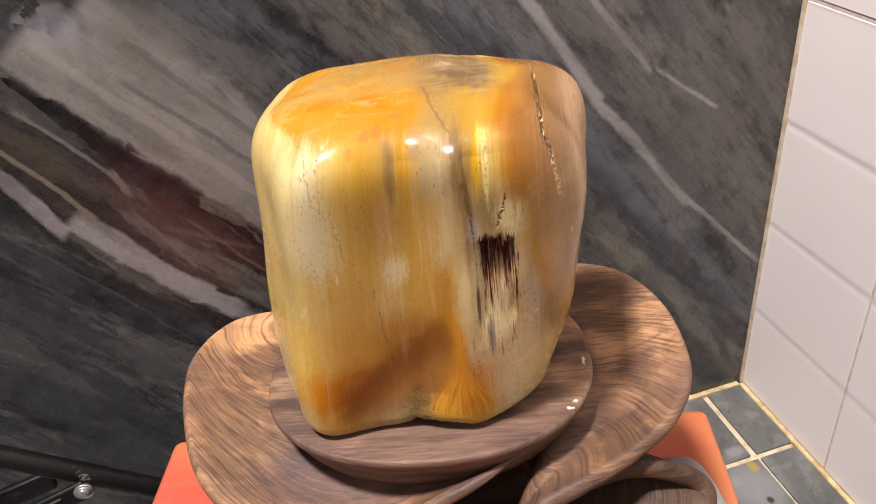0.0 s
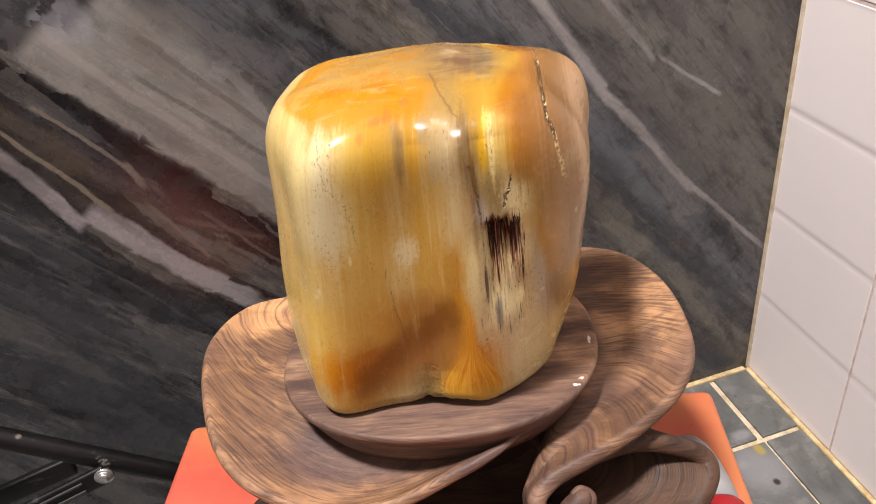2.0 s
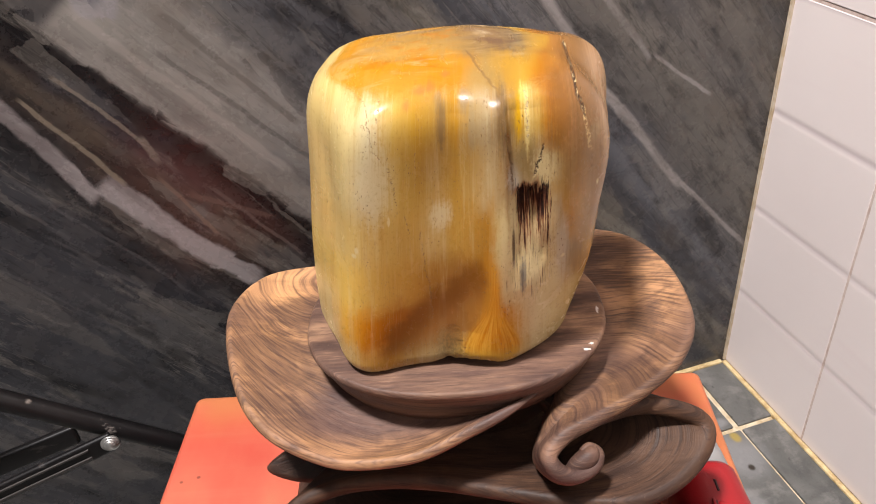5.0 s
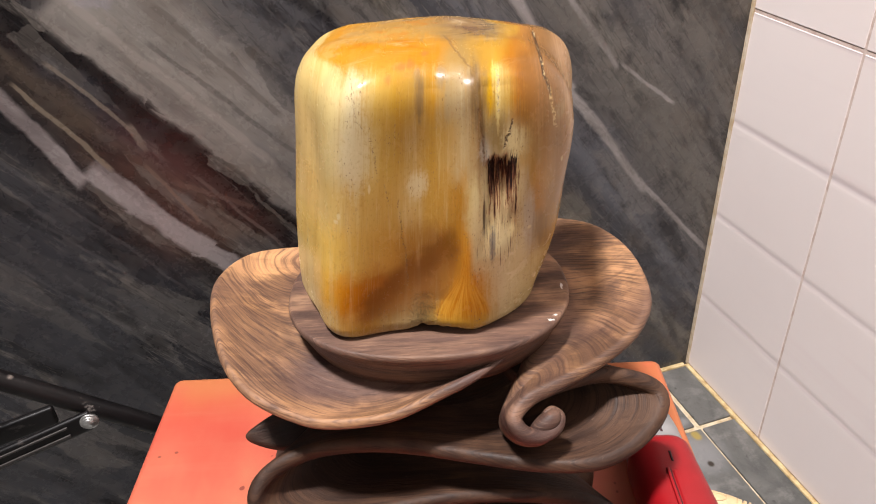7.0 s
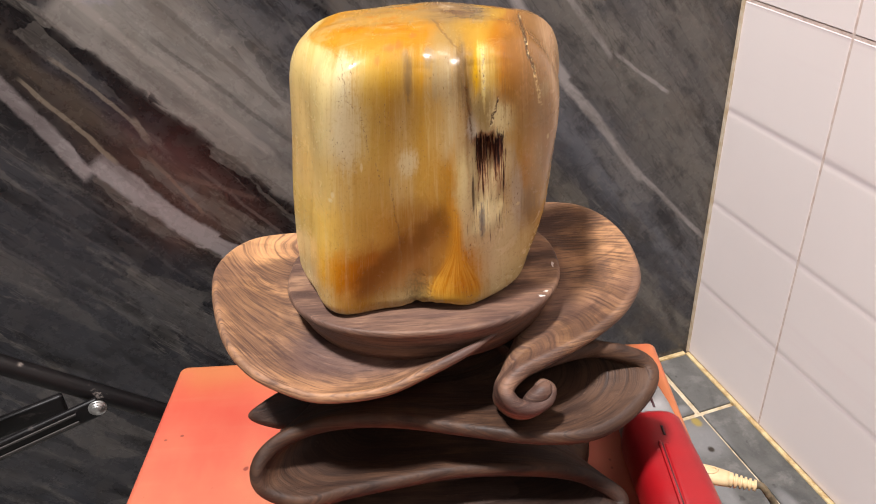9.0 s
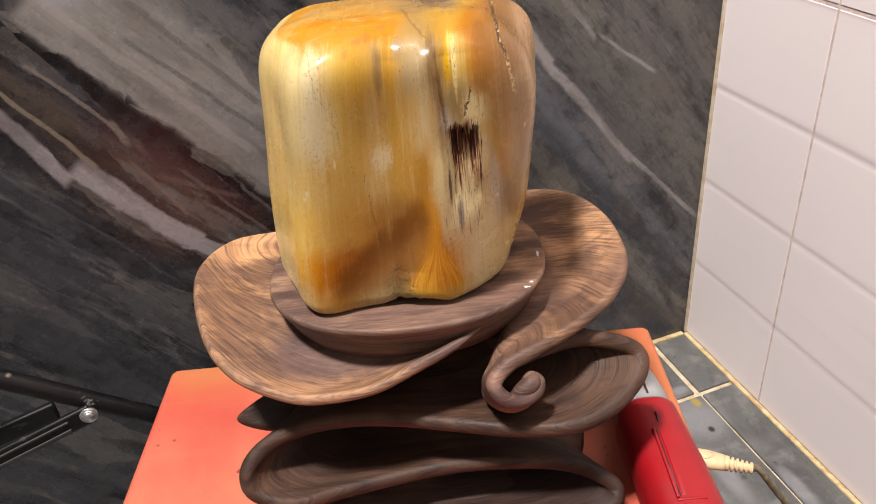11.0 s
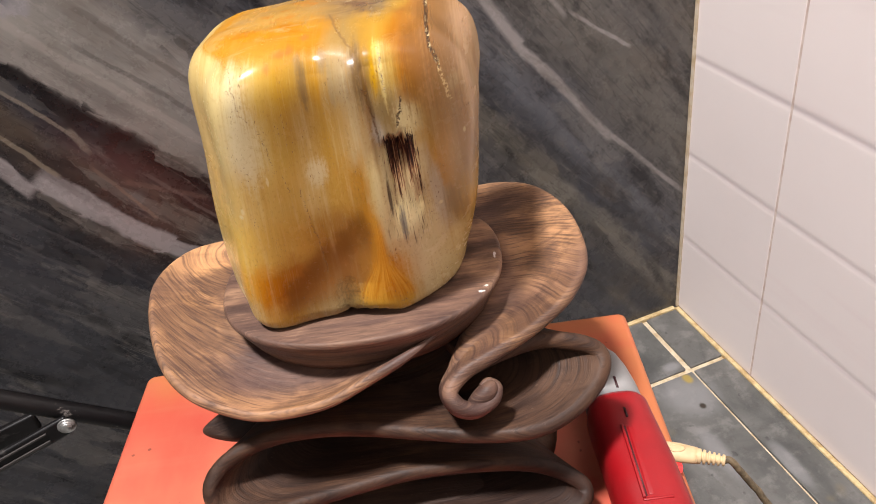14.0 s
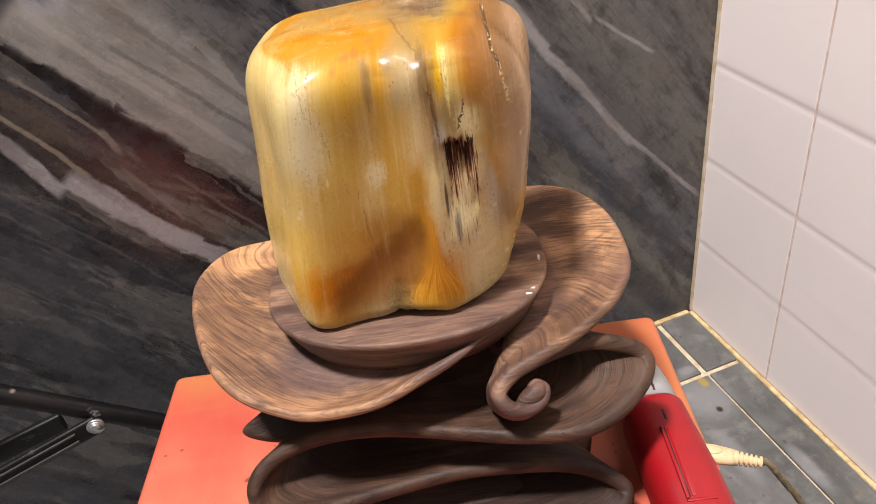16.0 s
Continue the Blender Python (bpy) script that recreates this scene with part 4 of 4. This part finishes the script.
# ---------- carved stand ----------
def build_stand():
    st = empty("display_stand", pose(-0.3684, -0.2213, 0, 0, 0, TURN), "dark carved rosewood display stand with cloud scrolls on a red stool", "display stand")
    # plate that carries the stone
    rings = []
    for z, k in ((0.328, 0.80), (0.332, 0.85), (0.338, 0.90), (0.347, 0.955), (0.3525, 0.995), (0.354, 1.0), (0.3552, 0.994), (0.3558, 0.985), (0.356, 0.97), (0.356, 0.6)):
        ring = superellipse(0.004, -0.0015, z, 0.0735 * k, 0.0575 * k, 2.3)
        rings.append(ring)
    part("plate", loft(rings), WOOD_FLAT, st, "flat rosewood plate with a rounded edge")
    # core
    rings = [superellipse(0.002, 0.012, z, a, b, 2.2, 72) for z, a, b in ((0.2197, 0.078, 0.066), (0.235, 0.07, 0.058), (0.26, 0.060, 0.042), (0.29, 0.058, 0.042), (0.315, 0.060, 0.048), (0.334, 0.066, 0.056))]
    part("core", loft(rings), WOOD_SHADED, st)
    # left petal
    rim = spline(mm([(-40, 66, 338), (-72, 60, 342), (-100, 48, 346), (-112, 21, 349), (-109, -8, 349), (-97, -41, 344), (-83, -58, 337), (-64, -67, 331), (-45, -71, 328), (-16, -70, 330), (9, -62.5, 336.5), (29, -55.5, 342.5), (45, -46, 347.5)]), 110)
    seam = spline(mm([(-30, 46, 336), (-46, 40, 338), (-60, 28, 340), (-67, 12, 341), (-66, -6, 340), (-60, -22, 337), (-51, -36, 334), (-38, -47, 331), (-22, -52, 330), (-6, -53, 331), (12, -51, 335.5), (29, -46, 341), (43, -39, 346)]), 110)
    seam = [Vector((p.x * 0.84, p.y * 0.84, p.z - 0.0015)) for p in seam]
    sheet("petal", rim, seam, 0.004, lambda t: 0.0056 - 0.0036 * ease(0.84, 1.0, t), st, WOOD_GOLD, label="wide dished petal with golden grain")
    # right petal, which narrows into the scroll
    curve = mm([(30, 84, 330), (60, 88, 335), (85, 82, 340), (104, 62, 346), (116, 30, 349), (118, -7, 347), (107, -31, 344), (88, -46, 339), (66, -57, 335), (51, -63, 331.5), (43, -70, 327)])
    rim = spline(curve + mm([(46, -75, 322), (54.5, -75.5, 318.5), (63, -72, 319.5), (65.5, -67.5, 323.5), (61.5, -65.5, 326), (58, -67.5, 325)]), 130)
    ridge = mm([(24, 50, 334), (42, 46, 336), (58, 40, 338), (70, 32, 340), (76, 20, 341), (76, 6, 340), (70.5, -5, 336), (62, -23, 332.5), (53, -41, 330), (46, -55, 325), (41, -63, 320)])
    ridge = spline(ridge + mm([(45, -70, 315), (53.5, -71, 312), (61.5, -68, 314), (64, -64.5, 318), (60.5, -63, 321), (58.5, -65, 320.5)]), 130)
    root = mm([(20, 44, 322), (36, 40, 324), (50, 34, 326), (60, 26, 326), (65, 14, 326), (64, 0, 324), (59, -11, 318), (51, -28, 314), (45, -43, 311), (41, -53, 307), (42, -58, 306)])
    root = spline(root + mm([(47, -62, 304), (53, -63, 303), (58.5, -61, 304), (60.5, -59, 307), (58.5, -58.5, 310), (57, -60, 310)]), 130)
    lines = []
    for o, q, r in zip(rim, ridge, root):
        valley = o.lerp(q, 0.55) - Vector((0, 0, 0.13 * max((o - q).length - 0.012, 0)))
        lines.append(spline([o, valley, q, r], 34))
    swept("petal", lines, lambda t: 0.0066 + 0.0014 * ease(0.40, 0.58, t) - 0.0044 * ease(0.66, 0.95, t), st, WOOD_TIP, "upswept petal ending in a scroll")
    bm = bmesh.new()
    bmesh.ops.create_uvsphere(bm, u_segments=24, v_segments=16, radius=1.0)
    for v in bm.verts:
        wide = 0.80 + 0.22 * v.co.x
        v.co = Vector((0.0578 + 0.0078 * v.co.x - 0.0012 * v.co.y, -0.0700 + 0.0058 * wide * v.co.y + 0.0026 * v.co.x, 0.3215 + 0.0066 * wide * v.co.z + 0.0026 * v.co.x))
    part("scroll_bead", bm, WOOD_TIP, st)
    # folded ribbon under the petals
    edge = mm([(54, -56, 327), (69, -49, 327), (89, -43, 326), (109, -44, 322), (119, -48, 316), (115, -58, 309), (100, -69, 302), (80, -75, 298), (53, -72, 296), (23, -65, 296), (-5, -59, 297), (-31, -56, 297), (-57, -57, 295)])
    edge += mm([(-77, -63, 290), (-87, -71, 282), (-84, -77, 271), (-64, -80, 264), (-42, -73, 262), (-18, -68, 262), (12, -63, 262), (42, -62, 261), (72, -63, 258), (90, -66, 253), (104, -73, 245)])
    edge += mm([(96, -80, 237), (60, -78, 232), (14, -72, 231), (-34, -72, 230), (-78, -72, 229), (-92, -62, 226)])
    outer = spline(edge, 330)
    inner = [Vector((p.x * 0.62, -0.018 + 0.10 * (p.y + 0.07), p.z * 0.97 + 0.0085)) for p in outer]
    sheet("ribbon", outer, inner, 0.003, 0.0085, st, WOOD_SHADED, 16, label="thick folded ribbon carved in loops")
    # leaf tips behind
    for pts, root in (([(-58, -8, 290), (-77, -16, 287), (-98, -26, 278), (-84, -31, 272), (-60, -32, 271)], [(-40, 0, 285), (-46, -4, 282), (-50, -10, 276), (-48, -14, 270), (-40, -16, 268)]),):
        sheet("leaf", spline(mm(pts), 40), spline(mm(root), 40), -0.004, 0.009, st, WOOD_SHADED, 12)
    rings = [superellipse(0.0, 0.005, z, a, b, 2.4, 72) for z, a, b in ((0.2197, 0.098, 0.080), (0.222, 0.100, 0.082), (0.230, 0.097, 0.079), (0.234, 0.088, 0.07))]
    part("foot", loft(rings), WOOD_SHADED, st)


build_stand()


# ---------- stone ----------
def build_stone():
    N, RINGS, HIGH = 380, 200, 0.1335
    ROUND = ((0.092, 5.0), (0.048, 3.0), (0.104, 3.9))  # shoulder height and squareness: left, right, front and back
    section = spline([Vector((x, y, 0)) for x, y in ((-0.0629, 0.004), (-0.050, -0.0292), (-0.037, -0.0474), (-0.008, -0.0425), (0.020, -0.0454), (0.0415, -0.0385), (0.0618, -0.0188), (0.0666, 0.016), (0.061, 0.040), (0.015, 0.050), (-0.053, 0.046))], N, True)
    rings = [[] for _ in range(RINGS)]
    for p in section:
        d0 = Vector(((p.x - 0.004) * (1.0717 if p.x < 0.004 else 0.9677), p.y * (1.034 if p.y < 0 else 1.10), 0))
        a0 = math.atan2(d0.y * 1.3, d0.x)
        wl, wr, wf = max(-math.cos(a0), 0) ** 2, max(math.cos(a0), 0) ** 2, math.sin(a0) ** 2
        w0 = ROUND[0][0] * wl + ROUND[1][0] * wr + ROUND[2][0] * wf
        power = ROUND[0][1] * wl + ROUND[1][1] * wr + ROUND[2][1] * wf
        for j in range(RINGS):
            t = j / (RINGS - 1)
            if t < 0.10:
                a = t / 0.10 * math.pi / 2
                w, k = 0.0085 * (1 - math.cos(a)), 0.845 + 0.099 * math.sin(a) ** 0.9
            elif t < 0.52:
                q = (t - 0.10) / 0.42
                w, k = 0.0085 + q * (w0 - 0.0085), 1 - 0.056 * (1 - q) ** 2
            else:
                a = (t - 0.52) / 0.48 * math.pi / 2
                w, k = w0 + (HIGH - w0) * math.sin(a) ** (2 / power), max(math.cos(a), 0.0006) ** (2 / power)
            d = d0 * k
            x, y, z = 0.004 + d.x + 0.15 * w, d.y, w
            out = d.normalized()
            # uneven, hand-polished swells
            s = 0.0015 * noise.noise(Vector((x * 26, y * 26, z * 20))) + 0.0008 * noise.noise(Vector((x * 70, y * 70, z * 26)))
            if y < -0.01:
                # valley between the two lobes, steep on its left
                lift = min(max((z - 0.045) / 0.035, 0), 1)
                into, out_ = min(max((x - 0.0295 - 0.0010 * noise.noise(Vector((0, 4, z * 90)))) / 0.0035, 0), 1), min(max((0.0560 - x) / 0.0150, 0), 1)
                s -= 0.0034 * lift * into * into * (3 - 2 * into) * out_ * out_ * (3 - 2 * out_)
                # hollow beside the broad lobe and the ridge that bounds it
                s -= (0.0024 * math.exp(-((x - 0.0110) / 0.0085) ** 2) - 0.0010 * math.exp(-((x - 0.0255) / 0.0040) ** 2)) * min(max(z / 0.02, 0), 1)
                # hole with splintered fibres
                ex, ez = (x - 0.0399) / 0.0062, (z - 0.0755) / 0.0180
                edge = 0.20 * noise.noise(Vector((x * 420, 3.1, z * 60)))
                r = (abs(ex) ** 3 + abs(ez) ** 3) ** (1 / 3) + edge
                if ez < 0:
                    r = (abs(ex) ** 3 + abs(ez * 0.66) ** 3) ** (1 / 3) + edge * 1.6
                deep = min(max((1.06 - r) / 0.22, 0), 1)
                s -= deep * (0.0046 + 0.0026 * noise.noise(Vector((x * 520, y * 520, z * 24)))) * min(max((ez + 1.5) / 2.0, 0), 1) ** 1.3
                # notch at the foot
                s -= 0.0011 * math.exp(-((x - 0.004) / 0.004) ** 2) * math.exp(-(z / 0.014) ** 2) * (1 + 0.6 * noise.noise(Vector((x * 300, 0, z * 200))))
            flat = min(max((HIGH - z) / 0.010, 0.0), 1.0)
            if z < 0.022 and y < 0.0:
                z += 0.0034 * math.exp(-((x - 0.010) / 0.013) ** 4) * (1 - z / 0.022) * (1 + 0.35 * noise.noise(Vector((x * 260, 1, 0))))
            z -= min(max((z - 0.085) / 0.045, 0.0), 1.0) * (0.060 * max(y + 0.012, 0.0) + 0.022 * max(x, 0.0))
            if z > 0.115:
                z += (0.0016 * noise.noise(Vector((x * 30, y * 30, 4))) + 0.0004 * noise.noise(Vector((x * 90, y * 90, 7)))) * min((z - 0.115) / 0.01, 1)
            rings[j].append(Vector((x + out.x * s * flat, y + out.y * s * flat, z)))
    st = mesh_object("petrified_wood_stone", loft(rings), STONE, label="polished honey and cream petrified wood block on a carved stand")
    tagged(st, category="polished stone")
    st.matrix_world = pose(-0.3684, -0.2213, PLATE_TOP + 0.0004, 0, 0, TURN - 1.5)


build_stone()


# ---------- torch and its lead ----------
def build_torch():
    t = empty("torch", pose(-0.3684, -0.2213, STOOL_TOP, 0, 0, TURN) @ pose(-0.007, -0.010, 0), "red plastic rechargeable torch with a silver cap on the stool", "torch")
    def body_ring(y, cx, half, low, high, power=2.8):
        pts = superellipse(0, 0, 0, half, (high - low) / 2, power, 56)
        return [Vector((cx + p.x, y, (low + high) / 2 + p.y)) for p in pts]
    rings = [body_ring(y, cx + 0.0062, h * 0.84, lo, hi) for y, cx, h, lo, hi in ((-0.013, 0.1335, 0.0195, 0.002, 0.0395), (-0.016, 0.1335, 0.0212, 0.0012, 0.0412), (-0.020, 0.1335, 0.0215, 0.001, 0.0415), (-0.06, 0.136, 0.0225, 0.001, 0.042), (-0.11, 0.138, 0.0225, 0.001, 0.042), (-0.15, 0.139, 0.022, 0.001, 0.041), (-0.158, 0.139, 0.019, 0.004, 0.038))]
    body = part("body", loft(rings), RED_PLASTIC, t, "glossy red plastic body")
    rings = [body_ring(y, cx + 0.0062, h * 0.84, lo, hi) for y, cx, h, lo, hi in ((-0.0128, 0.1335, 0.0193, 0.0022, 0.0393), (0.0, 0.1330, 0.0188, 0.0028, 0.0388), (0.014, 0.1322, 0.0174, 0.004, 0.0372), (0.026, 0.1312, 0.0152, 0.006, 0.0345), (0.033, 0.1305, 0.0122, 0.009, 0.031), (0.036, 0.130, 0.007, 0.014, 0.026))]
    cap = part("cap", loft(rings), SILVER, t, "silver plastic cap")
    part("slot", box(0.1405, -0.010, 0.0386, 0.1418, -0.001, 0.0394), DARK_SLOT, cap)
    part("slot", box(0.1400, -0.034, 0.0412, 0.1412, -0.027, 0.0420), DARK_SLOT, body)
    x0, x1, y0, y1 = 0.1385, 0.1545, -0.084, -0.040
    bm = box(x0, y0, 0.0385, x1, y1, 0.0424, 0.0012)
    for v in bm.verts:
        v.co.z -= max(v.co.x - 0.144, 0) * 0.42
    part("panel", bm, RED_PLASTIC, body, "raised rectangular switch panel")
    part("slot", box(x0 - 0.0013, y0, 0.0402, x0 - 0.0005, y1, 0.0422), DARK_SLOT, body)
    part("ridge", box(x0 - 0.0030, y0 - 0.001, 0.0400, x0 - 0.0014, y1 + 0.001, 0.0432, 0.0005), RED_PLASTIC, body)
    part("ridge", box(x0 - 0.0030, y0 - 0.0026, 0.0385, x1 - 0.004, y0 - 0.0011, 0.0424, 0.0005), RED_PLASTIC, body)
    lens = box(0.1585, -0.0465, 0.003, 0.1690, -0.0375, 0.0090, 0.001)
    glow = Nodes("red_charge_light")
    glow.put(glow.bsdf.inputs["Emission Color"], (1.0, 0.05, 0.05))
    glow.put(glow.bsdf.inputs["Emission Strength"], 1.8)
    part("charge_light", lens, glow.finish(srgb(220, 40, 44), 0.3), t, "lit red charge light")


build_torch()


def build_lead():
    lead = empty("charging_lead", pose(-0.3684, -0.2213, 0, 0, 0, TURN), "cream moulded plug with a grimy lead, plugged into the torch", "cable")
    a, b = Vector((0.152, -0.0480, 0.2345)), Vector((0.1835, -0.0595, 0.2335))
    d = (b - a).normalized()
    pts = [a + d * s for s in np.linspace(0, 0.019, 10)]
    bm = tube(pts, 0.0062, 28, lambda q: 0.86 + 0.14 * math.sin(min(q * 3.4, 1.57)) - 0.20 * q * q)
    for v in bm.verts:
        v.co.z = 0.2345 + (v.co.z - 0.2345) * 0.74
    plug = part("plug", bm, CREAM, lead, "cream moulded plug")
    ring = [a + d * 0.0085 + Vector((0.0042 * math.cos(k), 0.0024 * math.sin(k), 0.0042)) for k in (2 * math.pi * i / 24 for i in range(25))]
    part("grip_mark", tube(ring, 0.0005, 8), CREAM, plug)
    pts = [a + d * s for s in np.linspace(0.0185, 0.0335, 50)]
    part("strain_relief", tube(pts, 0.0044, 18, lambda q: (1.0 - 0.28 * q) * (0.66 if 0.12 < q < 0.96 and (q * 6) % 1 < 0.45 else 1.0)), CREAM, lead, "ribbed cream strain relief")
    way = spline([a + d * 0.033, a + d * 0.037, Vector((0.1955, -0.0655, 0.2215)), Vector((0.2075, -0.0735, 0.203)), Vector((0.2200, -0.0845, 0.174)), Vector((0.2360, -0.112, 0.10)), Vector((0.252, -0.155, 0.03)), Vector((0.268, -0.23, 0.004)), Vector((0.29, -0.36, 0.0035))], 110)
    way = [p + 0.0005 * Vector((noise.noise(p * 160), noise.noise(p * 160 + Vector((5, 0, 0))), 0)) for p in way]
    part("cable", tube(way, 0.0020, 12), CABLE, lead, "grimy beige cable")


build_lead()


# ---------- folding frame at the wall ----------
def build_frame():
    f = empty("folding_chair", pose(0, 0, 0), "folded black metal chair frame with chipped paint by the wall", "chair")
    a, b = Vector((-0.95, -0.087, 0.5417)), Vector((-0.343, -0.087, 0.0070))
    part("tube", tube([a + (b - a) * (i / 80) for i in range(81)], 0.0070, 24), BLACK, f, "black round leg tube with chipped paint")
    rivet = Vector((-0.5815, -0.0955, 0.2126))
    bm = bmesh.new()
    bmesh.ops.create_cone(bm, cap_ends=True, segments=28, radius1=0.0066, radius2=0.0060, depth=0.004)
    bmesh.ops.bevel(bm, geom=[e for e in bm.edges if abs(e.verts[0].co.z - e.verts[1].co.z) < 1e-6], offset=0.0012, segments=3, affect="EDGES")
    bmesh.ops.rotate(bm, verts=bm.verts, cent=(0, 0, 0), matrix=Euler((radians(90), 0, 0)).to_matrix())
    bmesh.ops.translate(bm, verts=bm.verts, vec=rivet + Vector((0, -0.0035, 0)))
    rv = part("rivet", bm, STEEL, f, "bright worn steel rivet")
    bm = bmesh.new()
    bmesh.ops.create_cone(bm, cap_ends=True, segments=24, radius1=0.0040, radius2=0.0036, depth=0.0012)
    bmesh.ops.rotate(bm, verts=bm.verts, cent=(0, 0, 0), matrix=Euler((radians(90), 0, 0)).to_matrix())
    bmesh.ops.translate(bm, verts=bm.verts, vec=rivet + Vector((0, -0.0060, 0)))
    part("rivet_head", bm, STEEL, rv)

    def bar(y0, y1, x_end, z_end, slope, half, name):
        bm = box(-0.98, y0, -half, x_end, y1, half, 0.002)
        for v in bm.verts:
            v.co.z += z_end + (v.co.x - x_end) * slope
        return part(name, bm, BLACK, f, "black flat metal brace")

    front = bar(-0.0990, -0.0945, -0.580, 0.2124, 0.248, 0.0080, "brace")
    for dz, half in ((0.0036, 0.0009), (-0.0040, 0.0012)):
        ridge = box(-0.975, -0.1002, -half, -0.596, -0.0988, half, 0.0004)
        for v in ridge.verts:
            v.co.z += 0.2124 + dz + (v.co.x + 0.580) * 0.248
        part("ridge", ridge, make_plastic("grey_scuffed_ridge", srgb(58, 53, 51), 0.5), front)
    bar(-0.063, -0.057, -0.6125, 0.1945, 0.19, 0.0085, "brace")


build_frame()
